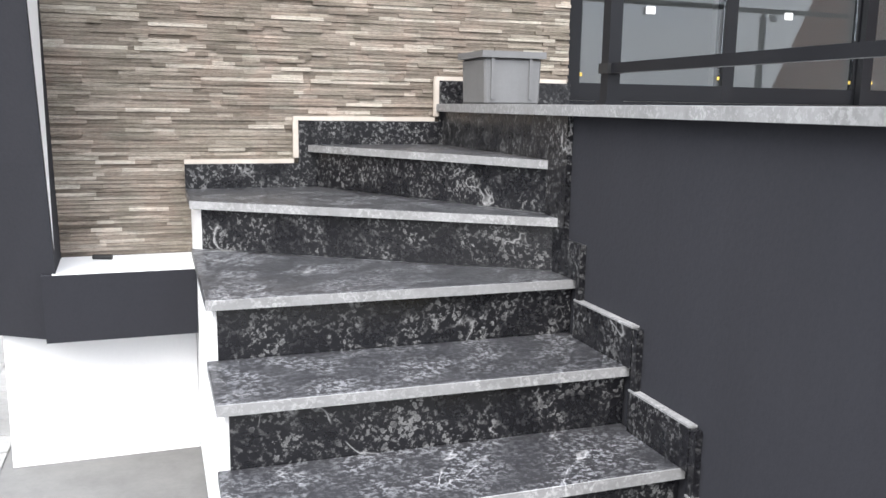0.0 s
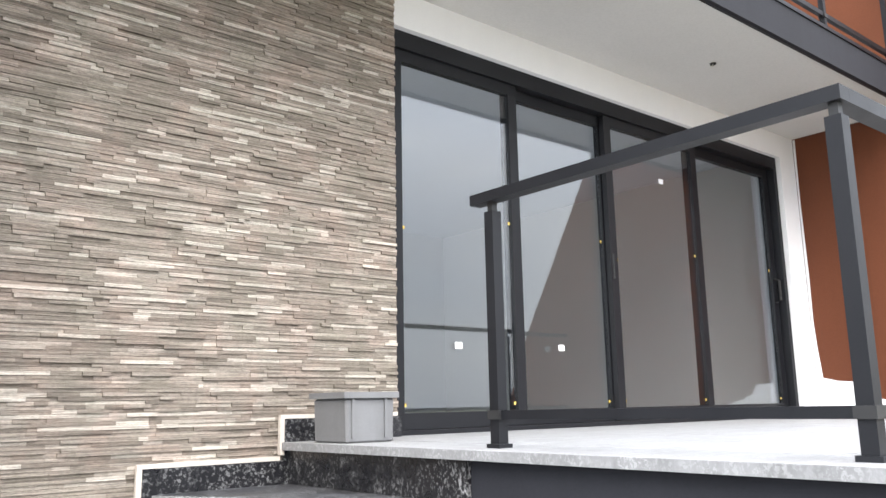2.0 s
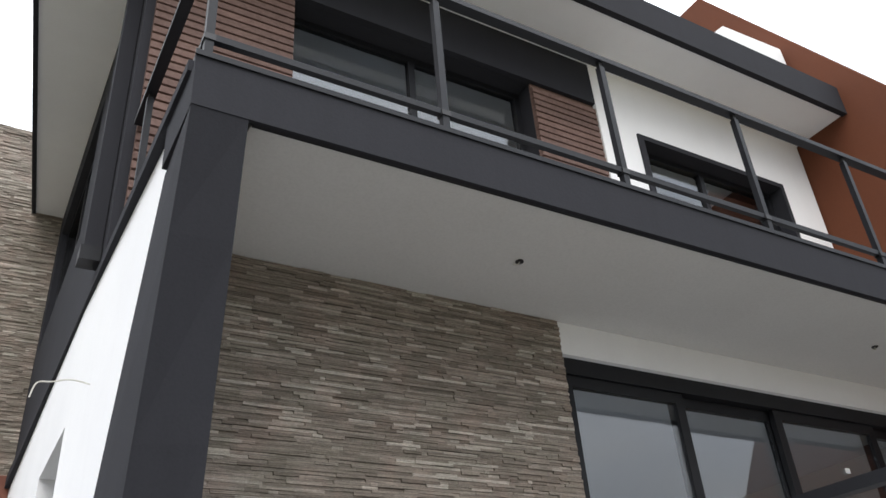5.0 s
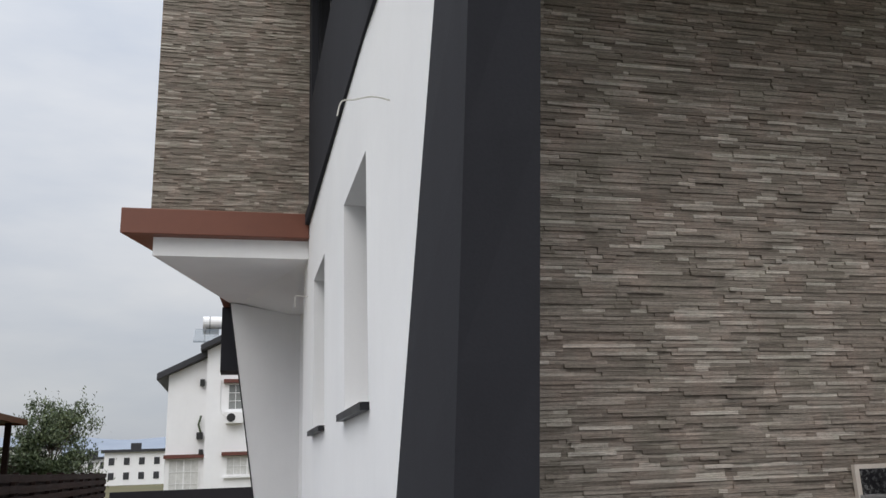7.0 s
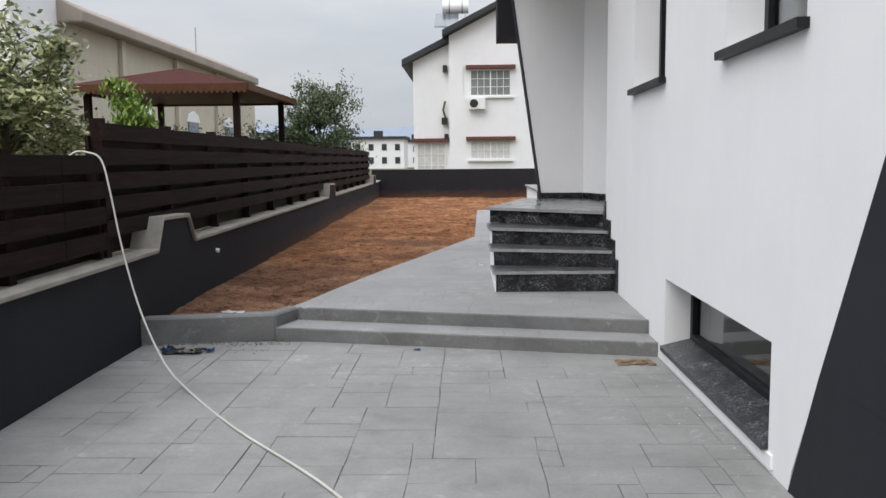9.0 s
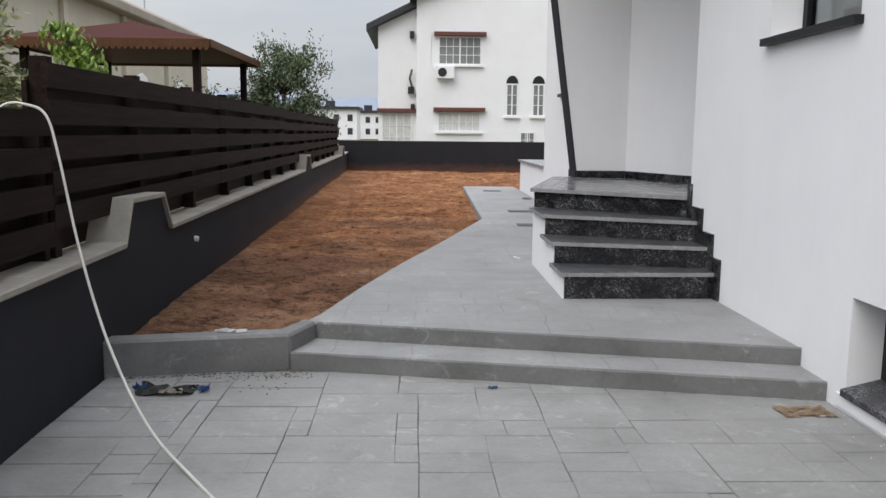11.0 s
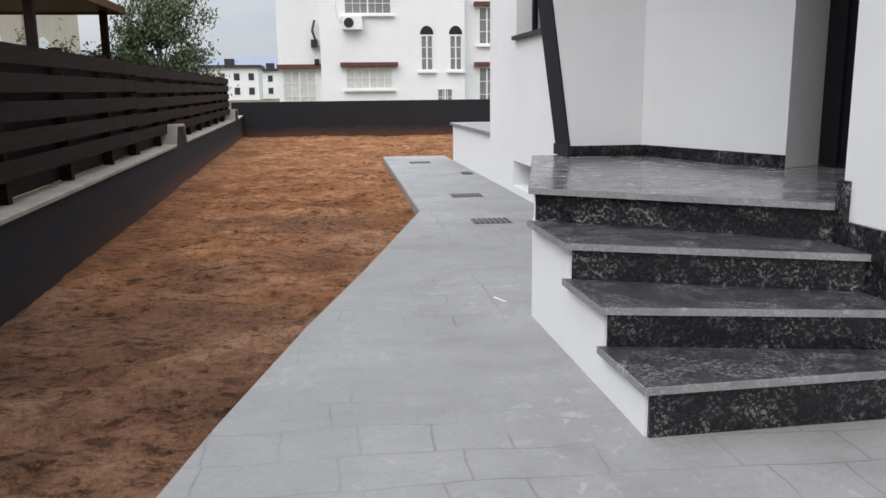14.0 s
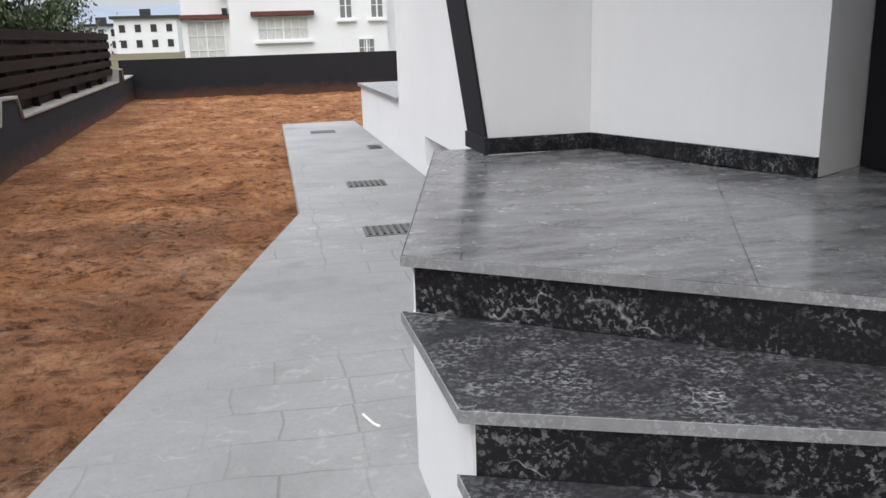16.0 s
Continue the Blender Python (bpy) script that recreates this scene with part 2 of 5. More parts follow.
def soil_mat(name):
    """Raked red soil: damp brown and dry orange patches, rake ridges, dark crumbs, pale grit, shade of the hollows in
    the colour.
    """
    m, nt, b, vec = start(name, 0.95, spec=0.12)
    pos = nt.nodes.new("ShaderNodeNewGeometry").outputs["Position"]
    wide = noise_tex(nt, pos, 0.5, 4, 0.6)
    sep = nt.nodes.new("ShaderNodeSeparateXYZ")
    nt.links.new(pos, sep.inputs[0])
    drier = nt.nodes.new("ShaderNodeMath")
    drier.operation = "MULTIPLY_ADD"
    nt.links.new(sep.outputs["Y"], drier.inputs[0])
    drier.inputs[1].default_value, drier.inputs[2].default_value = 0.045, -0.56
    wet = nt.nodes.new("ShaderNodeMath")
    wet.operation = "ADD"
    nt.links.new(wide, wet.inputs[0])
    nt.links.new(drier.outputs[0], wet.inputs[1])
    broad = noise_tex(nt, pos, 1.5, 6, 0.68, 0.5)
    rake = noise_tex(nt, scaled(nt, pos, (1.0, 1.6, 1), rot=(0, 0, 0.12)), 8.0, 4, 0.62, 0.2)
    clump = noise_tex(nt, pos, 1.3, 3, 0.55)
    fine = noise_tex(nt, pos, 26, 6, 0.8)
    crumb = noise_tex(nt, pos, 55, 3, 0.6)
    damp = ramp(nt, broad, [(0.34, (0.092, 0.046, 0.027)), (0.50, (0.168, 0.087, 0.051)), (0.66, (0.262, 0.150, 0.093))])
    dry = ramp(nt, broad, [(0.34, (0.145, 0.060, 0.027)), (0.50, (0.25, 0.112, 0.051)), (0.66, (0.375, 0.192, 0.099))])
    col = mixed(nt, "MIX", ramp(nt, wet.outputs[0], [(0.38, (0, 0, 0)), (0.62, (1, 1, 1))]), damp, dry)
    # Hollows between ridges and clods darkened: their shade is put into the colour.
    col = mixed(nt, "MULTIPLY", ramp(nt, clump, [(0.36, (0.35, 0.35, 0.35)), (0.56, (1, 1, 1))]), col, ramp(nt, rake, [(0.37, (0.33, 0.29, 0.27)), (0.475, (0.95, 0.94, 0.93)), (0.62, (1.16, 1.14, 1.11))]))
    col = mixed(nt, "MULTIPLY", 0.7, col, ramp(nt, fine, [(0.36, (0.30, 0.27, 0.25)), (0.50, (0.95, 0.95, 0.95)), (0.66, (1.12, 1.12, 1.12))]))
    col = mixed(nt, "SCREEN", 0.35, col, ramp(nt, crumb, [(0.62, (0, 0, 0)), (0.72, (0.34, 0.27, 0.21))]))
    nt.links.new(col, b.inputs["Base Color"])
    add = nt.nodes.new("ShaderNodeMath")
    add.operation = "ADD"
    nt.links.new(fine, add.inputs[0])
    nt.links.new(rake, add.inputs[1])
    bump(nt, b, add.outputs[0], 0.9, 0.022)
    return m


def glass_mat(name, tint, rough=0.0):
    m = bpy.data.materials.new(name)
    m.use_nodes = True
    nt = m.node_tree
    nt.nodes.remove(nt.nodes["Principled BSDF"])
    tr, gl = nt.nodes.new("ShaderNodeBsdfTransparent"), nt.nodes.new("ShaderNodeBsdfGlossy")
    mx, lw = nt.nodes.new("ShaderNodeMixShader"), nt.nodes.new("ShaderNodeLayerWeight")
    pw, ma = nt.nodes.new("ShaderNodeMath"), nt.nodes.new("ShaderNodeMath")
    tr.inputs["Color"].default_value, gl.inputs["Roughness"].default_value = (*tint, 1), rough
    pw.operation, ma.operation = "POWER", "MULTIPLY_ADD"
    pw.inputs[1].default_value, ma.inputs[1].default_value, ma.inputs[2].default_value = 4.0, 0.86, 0.095
    nt.links.new(lw.outputs["Facing"], pw.inputs[0])
    nt.links.new(pw.outputs[0], ma.inputs[0])
    nt.links.new(ma.outputs[0], mx.inputs[0])
    nt.links.new(tr.outputs[0], mx.inputs[1])
    nt.links.new(gl.outputs[0], mx.inputs[2])
    nt.links.new(mx.outputs[0], nt.nodes["Material Output"].inputs["Surface"])
    return m


def leaf_mat(name, a, c):
    m, nt, b, vec = start(name, 0.55)
    geo = nt.nodes.new("ShaderNodeNewGeometry")
    nt.links.new(ramp(nt, geo.outputs["Random Per Island"], [(0.0, a), (0.6, tuple((x + y) / 2 for x, y in zip(a, c))), (1.0, c)]), b.inputs["Base Color"])
    return m


WHITE = plain("white_render", (0.80, 0.80, 0.81), (0.86, 0.86, 0.865), 0.7, 90, 0.85, relief=0.10, spec=0.25, dirt=0.04, speck=0.1)
# Balcony underside: a darker, slightly warmer white than the walls.
CEIL = plain("dull_white_soffit", (0.60, 0.59, 0.57), (0.66, 0.65, 0.63), 0.5, 70, 0.85, relief=0.12, spec=0.2)
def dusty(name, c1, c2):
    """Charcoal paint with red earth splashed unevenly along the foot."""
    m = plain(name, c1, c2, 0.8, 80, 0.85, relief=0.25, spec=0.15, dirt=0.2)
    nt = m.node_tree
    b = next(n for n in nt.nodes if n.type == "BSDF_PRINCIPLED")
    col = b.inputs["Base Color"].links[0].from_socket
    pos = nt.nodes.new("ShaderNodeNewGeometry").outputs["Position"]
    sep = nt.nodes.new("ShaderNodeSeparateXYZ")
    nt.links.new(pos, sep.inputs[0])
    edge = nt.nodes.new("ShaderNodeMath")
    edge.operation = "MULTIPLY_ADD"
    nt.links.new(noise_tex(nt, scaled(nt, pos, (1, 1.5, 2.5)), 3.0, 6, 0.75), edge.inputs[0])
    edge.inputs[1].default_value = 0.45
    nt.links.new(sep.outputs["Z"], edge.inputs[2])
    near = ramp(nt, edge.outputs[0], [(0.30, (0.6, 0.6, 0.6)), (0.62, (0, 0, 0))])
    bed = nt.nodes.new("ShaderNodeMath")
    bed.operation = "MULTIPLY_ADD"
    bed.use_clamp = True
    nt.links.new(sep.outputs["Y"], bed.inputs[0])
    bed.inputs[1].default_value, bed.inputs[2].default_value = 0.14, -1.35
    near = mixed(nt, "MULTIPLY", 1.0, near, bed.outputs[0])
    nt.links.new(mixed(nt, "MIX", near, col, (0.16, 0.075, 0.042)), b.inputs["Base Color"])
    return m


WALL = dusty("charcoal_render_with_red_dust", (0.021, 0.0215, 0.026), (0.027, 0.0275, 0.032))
GREY = plain("charcoal_render", (0.025, 0.0255, 0.031), (0.031, 0.0315, 0.037), 0.8, 80, 0.85, relief=0.25, spec=0.18, dirt=0.2)
ALU = plain("anthracite_aluminium", (0.009, 0.0095, 0.012), (0.013, 0.0135, 0.016), 3, 120, 0.45, 0.0, 0.05, 0.25)
BROWN = plain("brown_render", (0.114, 0.036, 0.016), (0.135, 0.044, 0.020), 0.9, 80, 0.8, relief=0.3, spec=0.25, dirt=0.15)
CANOPY = plain("brown_metal_fascia", (0.155, 0.052, 0.030), (0.185, 0.063, 0.036), 1.5, 90, 0.5, relief=0.05)
SLAT = timber("brown_wood_slat", (0.125, 0.080, 0.067), (0.19, 0.125, 0.107), 0.6)
FENCE = timber("dark_stained_timber", (0.0075, 0.0040, 0.0033), (0.026, 0.0152, 0.0125), 0.72)
RISER = granite("black_granite_polished", (0.010, 0.010, 0.012), (0.26, 0.26, 0.26), 0.28, 0.55, 0.0, 0.4)
TREAD = granite("black_granite_dusty", (0.012, 0.012, 0.015), (0.28, 0.285, 0.30), 0.36, 1.1, 0.06, 0.32)
# Landing greyed for dust and for sheen that is put into the colour.
LANDING = granite("grey_granite_landing", (0.045, 0.045, 0.048), (0.26, 0.26, 0.27), 0.20, 0.8, 0.62, 0.5)
NOSE = granite("sawn_granite_edge", (0.17, 0.17, 0.17), (0.42, 0.42, 0.42), 0.6, 1.0, 0.5)
TILE = granite("pale_grey_marble_tile", (0.20, 0.20, 0.20), (0.38, 0.38, 0.38), 0.5, 0.8, 0.35)
CAP = plain("cream_stone_coping", (0.25, 0.225, 0.19), (0.38, 0.35, 0.305), 3, 50, 0.75, relief=0.25, dirt=0.3)
CONC = concrete_mat("grey_stamped_concrete", (0.215, 0.213, 0.207), (0.30, 0.297, 0.288), 0.6)
# Darker, more mottled than the path concrete; for riser faces and kerb.
CONC_EDGE = concrete_mat("darker_concrete_edge", (0.13, 0.129, 0.126), (0.20, 0.199, 0.195), 0.9)
CONC_PATH = concrete_mat("grey_trowelled_concrete", (0.245, 0.243, 0.242), (0.30, 0.298, 0.295), 0.45, 1.0)
SOIL = soil_mat("raked_red_soil")
SCRUB = plain("dry_scrub_ground", (0.085, 0.08, 0.045), (0.15, 0.135, 0.08), 0.05, 3, 0.95, relief=0.3, spec=0.1)
STONE = strip_stone("split_stone_strips", [(0.0, (0.176, 0.147, 0.120)), (0.16, (0.214, 0.181, 0.148)), (0.42, (0.250, 0.213, 0.176)), (0.68, (0.292, 0.252, 0.211)), (0.84, (0.34, 0.298, 0.252)), (0.91, (0.435, 0.392, 0.337)), (1.0, (0.51, 0.464, 0.404))])
GROUT = plain("stone_backing", (0.09, 0.075, 0.063), (0.12, 0.10, 0.085), 5, 60, 0.9)
CRATE = plain("grey_plastic", (0.145, 0.147, 0.152), (0.175, 0.176, 0.18), 4, 80, 0.5, relief=0.04, dirt=0.3)
BLACK = plain("black_rubber", (0.012, 0.012, 0.013), (0.02, 0.02, 0.02), 4, 60, 0.5, relief=0.05)
CHROME = plain("brushed_steel", (0.45, 0.45, 0.45), (0.55, 0.55, 0.55), 6, 80, 0.35, 1.0, 0.05)
HOSE = plain("pale_hose_plastic", (0.52, 0.50, 0.45), (0.62, 0.60, 0.55), 4, 40, 0.5, relief=0.05)
PAPER = plain("crumpled_paper", (0.36, 0.32, 0.27), (0.56, 0.52, 0.46), 12, 60, 0.8)
BLUE = plain("blue_plastic", (0.02, 0.06, 0.20), (0.04, 0.11, 0.32), 10, 60, 0.4)
CARD = plain("torn_cardboard", (0.34, 0.24, 0.15), (0.46, 0.34, 0.22), 10, 60, 0.85)
GLASS = glass_mat("window_glass", (0.82, 0.85, 0.88))
DGLASS = glass_mat("dark_window_glass", (0.55, 0.58, 0.60))
ROOM = plain("room_wall_paint", (0.58, 0.56, 0.52), (0.64, 0.62, 0.58), 0.8, 60, 0.85)
CURTAIN = plain("pale_curtain", (0.52, 0.52, 0.50), (0.68, 0.68, 0.66), 5, 30, 0.9)
ROOFRED = plain("red_roof_felt", (0.092, 0.020, 0.015), (0.135, 0.032, 0.024), 1.6, 40, 0.85, relief=0.3)
PINE = timber("varnished_pine", (0.075, 0.034, 0.018), (0.13, 0.062, 0.032), 0.5)
EAVE = plain("weathered_eave_render", (0.30, 0.255, 0.21), (0.38, 0.33, 0.28), 0.8, 40, 0.85, dirt=0.3)
BEIGE = plain("beige_house_render", (0.52, 0.47, 0.38), (0.60, 0.55, 0.46), 0.5, 40, 0.85, dirt=0.2)
STICKER = plain("yellow_sticker", (0.6, 0.42, 0.08), (0.7, 0.5, 0.12), 10, 60, 0.6)
WSTICK = plain("white_sticker", (0.8, 0.8, 0.8), (0.85, 0.85, 0.85), 10, 60, 0.6)
ROOFDARK = plain("dark_roof_edge", (0.02, 0.021, 0.026), (0.035, 0.036, 0.042), 2, 60, 0.6)
AWNING = plain("maroon_shutter_box", (0.10, 0.03, 0.022), (0.14, 0.045, 0.03), 3, 60, 0.6)
# Distance haze is put into the hills' blue-grey colour.
HILL = plain("hill_in_haze_blue", (0.24, 0.275, 0.33), (0.29, 0.325, 0.38), 0.003, 0.02, 1.0, relief=0.0, spec=0.0)
BARK = plain("tree_bark", (0.06, 0.045, 0.03), (0.11, 0.085, 0.06), 8, 60, 0.9, relief=0.4)
LEAF = leaf_mat("olive_leaves", (0.028, 0.048, 0.018), (0.13, 0.165, 0.075))
LEAF2 = leaf_mat("variegated_leaves", (0.05, 0.085, 0.02), (0.62, 0.62, 0.34))
LEAF3 = leaf_mat("bright_conifer_leaves", (0.09, 0.16, 0.02), (0.26, 0.36, 0.06))
MORTAR = plain("cream_mortar", (0.52, 0.46, 0.40), (0.62, 0.56, 0.50), 9, 60, 0.85)
FILM = plain("pale_protective_film", (0.42, 0.42, 0.41), (0.5, 0.5, 0.49), 6, 50, 0.4, relief=0.05)
# Villa panes: their reflection is put in as a flat grey.
PANE = plain("pane_with_reflection_in_grey", (0.16, 0.17, 0.17), (0.26, 0.27, 0.26), 0.8, 5, 0.2, relief=0.0)
SPILL = plain("dark_joint", (0.12, 0.118, 0.115), (0.17, 0.168, 0.162), 4, 60, 0.9)


# ---- building helpers ----
def box(bm, x0, x1, y0, y1, z0, z1):
    v = [bm.verts.new(p) for p in ((x0, y0, z0), (x1, y0, z0), (x1, y1, z0), (x0, y1, z0), (x0, y0, z1), (x1, y0, z1), (x1, y1, z1), (x0, y1, z1))]
    for f in ((3, 2, 1, 0), (4, 5, 6, 7), (0, 1, 5, 4), (1, 2, 6, 5), (2, 3, 7, 6), (3, 0, 4, 7)):
        bm.faces.new([v[i] for i in f])
    return bm


def prism(bm, pts, a0, a1, axis="z"):
    """A polygon drawn in the plane across the axis, drawn out from a0 to a1 along it."""
    def at(p, a):
        return {"z": (p[0], p[1], a), "y": (p[0], a, p[1]), "x": (a, p[0], p[1])}[axis]
    lo, hi = [bm.verts.new(at(p, a0)) for p in pts], [bm.verts.new(at(p, a1)) for p in pts]
    n = len(pts)
    bm.faces.new(lo[::-1])
    bm.faces.new(hi)
    for i in range(n):
        bm.faces.new((lo[i], lo[(i + 1) % n], hi[(i + 1) % n], hi[i]))
    bmesh.ops.recalc_face_normals(bm, faces=bm.faces)
    return bm


def tube(bm, pts, r, sides=8):
    """A round bar along a line of points."""
    rings = []
    for i, p in enumerate(pts):
        p = Vector(p)
        d = (Vector(pts[min(i + 1, len(pts) - 1)]) - Vector(pts[max(i - 1, 0)])).normalized()
        a = d.orthogonal().normalized()
        c = d.cross(a)
        rings.append([bm.verts.new(p + r * (math.cos(k * 2 * math.pi / sides) * a + math.sin(k * 2 * math.pi / sides) * c)) for k in range(sides)])
    for r0, r1 in zip(rings, rings[1:]):
        best = min(range(sides), key=lambda s: (r0[0].co - r1[s].co).length)
        for k in range(sides):
            bm.faces.new((r0[k], r0[(k + 1) % sides], r1[(k + 1 + best) % sides], r1[(k + best) % sides]))
    bm.faces.new(rings[0][::-1])
    bm.faces.new(rings[-1])
    bmesh.ops.recalc_face_normals(bm, faces=bm.faces)
    return bm


def soften(bm, width=0.004, segments=1):
    bmesh.ops.bevel(bm, geom=[e for e in bm.edges if len(e.link_faces) == 2 and e.calc_face_angle(0) > 0.5], offset=width, segments=segments, affect="EDGES", clamp_overlap=True)
    return bm


def part(name, bm, material, parent=None, label=""):
    me = bpy.data.meshes.new(name)
    bm.to_mesh(me)
    bm.free()
    me.materials.append(material)
    ob = new(name, me)
    if parent:
        ob.parent = parent
    if label:
        ob["label"] = label
    return ob


def B(*a, bevel=0.0):
    bm = box(bmesh.new(), *a)
    return soften(bm, bevel) if bevel else bm


def P(*a, bevel=0.0, **k):
    bm = prism(bmesh.new(), *a, **k)
    return soften(bm, bevel) if bevel else bm


def thing(name, label, category, group="", at=(0, 0, 0), kind=""):
    ob = new(name)
    ob.empty_display_size = 0.1
    ob.location = at
    return tagged(ob, label, category, group, kind)


def local(ob):
    """Children keep world coordinates although the thing's own point lies at its base."""
    for c in ob.children:
        c.matrix_parent_inverse = Matrix.Translation(-Vector(ob.location))


def structure(name, bm, material, label="", category=""):
    return tagged(part(name, bm, material), label, category, kind="structure")


# ---- ground, court, path, garden ----
SX = -0.62                      # outer face of the house's side wall
structure("ground", B(-900, 900, -300, 2500, -0.5, -0.06), SCRUB, "dry scrubby open ground round the houses", "ground")
structure("court_bed", B(-4.42, 1.3, -12, 7.75, -0.05, -0.008), SPILL, "dark joints of the stamped concrete court", "pavement")

STEP_LO = ((-3.44, 7.70), (SX, 7.13))
STEP_UP = ((-3.33, 8.02), (SX, 7.43))
def wavy_block(p0, p1, back, z0, z1, seed, amp=0.006, segs=60):
    """A hand-finished concrete nosing: a rounded block along p0-p1, its edge wandering a little."""
    rnd = random.Random(seed)
    bm = bmesh.new()
    a, c = Vector(p0), Vector(p1)
    d = (c - a).normalized()
    n = Vector((-d.y, d.x))
    rows = []
    for i in range(segs + 1):
        u = i / segs
        w = amp * (noise.noise((u * 9, seed, 0)) + 0.6 * noise.noise((u * 31, seed, 4)))
        h = 0.7 * amp * noise.noise((u * 12, seed, 9))
        q = a.lerp(c, u)
        ring = [q + n * (w * 0.7), q + n * w, q + n * (w + 0.007), q + n * back, q + n * back]
        zs = [z0, z1 - 0.008 + h, z1 + h * 0.6, z1, z0]
        rows.append([bm.verts.new((v.x, v.y, z)) for v, z in zip(ring, zs)])
    for r0, r1 in zip(rows, rows[1:]):
        for k in range(5):
            bm.faces.new((r0[k], r1[k], r1[(k + 1) % 5], r0[(k + 1) % 5])).smooth = False
    bm.faces.new(rows[0])
    bm.faces.new(rows[-1][::-1])
    bmesh.ops.recalc_face_normals(bm, faces=bm.faces)
    return bm


# Riser strips in a darker concrete than the tread tops.
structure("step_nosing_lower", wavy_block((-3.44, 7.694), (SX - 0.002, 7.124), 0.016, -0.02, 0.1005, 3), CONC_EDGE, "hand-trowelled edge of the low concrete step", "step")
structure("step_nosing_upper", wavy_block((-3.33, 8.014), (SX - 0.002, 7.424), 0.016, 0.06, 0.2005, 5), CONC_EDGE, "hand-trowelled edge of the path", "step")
structure("concrete_step", P([STEP_LO[0], STEP_LO[1], (SX, 7.6), (-3.30, 8.2)], -0.02, 0.10, bevel=0.006), CONC_PATH, "low grey concrete step below the garden path", "step")
path_pts = [STEP_UP[0], STEP_UP[1], (SX, 20.9), (-1.72, 20.9), (-1.84, 14.2), (-2.49, 11.67), (-2.86, 10.33), (-3.16, 9.1), (-3.34, 8.25), (-3.40, 8.06)]
structure("pavement", P(path_pts, -0.02, 0.20, bevel=0.012), CONC_PATH, "trowelled grey concrete garden path", "pavement")
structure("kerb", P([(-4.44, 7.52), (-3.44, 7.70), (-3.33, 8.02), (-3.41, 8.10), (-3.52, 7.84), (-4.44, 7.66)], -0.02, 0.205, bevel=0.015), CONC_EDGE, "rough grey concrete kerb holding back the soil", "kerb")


def soil_height(x, y):
    """Low swells and rake humps that die out along the boundary wall."""
    k = min(1.0, max(0.25, (x + 4.5) / 0.7))
    return 0.10 + 0.03 * noise.noise((x * 0.7, y * 0.7, 0)) + k * (0.040 * noise.noise((x * 1.6, y * 3.6, 3)) + 0.034 * noise.noise((x * 4.2, y * 8, 5)) + 0.014 * noise.noise((x * 13, y * 17, 9))) + 0.06 * max(0, -4.1 - x)


def soil_sheet():
    bm = bmesh.new()
    nx, ny = 260, 420
    x0, x1, y0, y1 = -5.2, 7.5, 7.6, 29.6
    grid = []
    for j in range(ny + 1):
        row = []
        for i in range(nx + 1):
            u = i / nx
            x, y = x0 + (x1 - x0) * u ** 1.3, y0 + (y1 - y0) * (j / ny) ** 1.4
            h = soil_height(x, y)
            row.append(bm.verts.new((x, y, h)))
        grid.append(row)
    for j in range(ny):
        for i in range(nx):
            c = grid[j][i].co
            if c.y < 8.25 and c.x > -3.47:
                continue
            if c.y < 7.72:
                continue
            bm.faces.new((grid[j][i], grid[j][i + 1], grid[j + 1][i + 1], grid[j + 1][i])).smooth = True
    return bm


structure("garden_soil", soil_sheet(), SOIL, "raked bare reddish brown garden soil", "soil")

# ---- boundary walls ----
WX = -4.43


def cap_line():
    """Height of the boundary wall along y: level runs and raised trapezoid bumps."""
    pts, y = [(-12, 0.66)], 0
    for c in (-10.3, -1.0, 8.42, 17.85, 27.3):
        pts += [(c - 0.50, 0.66), (c - 0.35, 0.91), (c + 0.32, 0.895), (c + 0.49, 0.66)]
    return pts + [(29.6, 0.69)]


tilt = Matrix.Translation((WX, 7.5, 0)) @ Matrix.Rotation(0.0225, 4, "Z") @ Matrix.Translation((-WX, -7.5, 0))
CL = cap_line()
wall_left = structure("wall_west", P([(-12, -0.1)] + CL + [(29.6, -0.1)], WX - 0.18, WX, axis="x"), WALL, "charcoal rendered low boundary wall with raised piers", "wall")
cap_left = structure("wall_coping", P(CL + [(y, z + 0.035) for y, z in CL[::-1]], WX - 0.22, WX + 0.03, axis="x", bevel=0.006), CAP, "cream stone coping following the stepped boundary wall", "coping")
wall_left.matrix_world = cap_left.matrix_world = tilt
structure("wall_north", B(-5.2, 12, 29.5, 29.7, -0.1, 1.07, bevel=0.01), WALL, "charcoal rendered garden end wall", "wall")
structure("wall_south", B(-4.6, 8, -12.2, -12, -0.1, 2.0), GREY, "plain wall closing the street side", "wall")


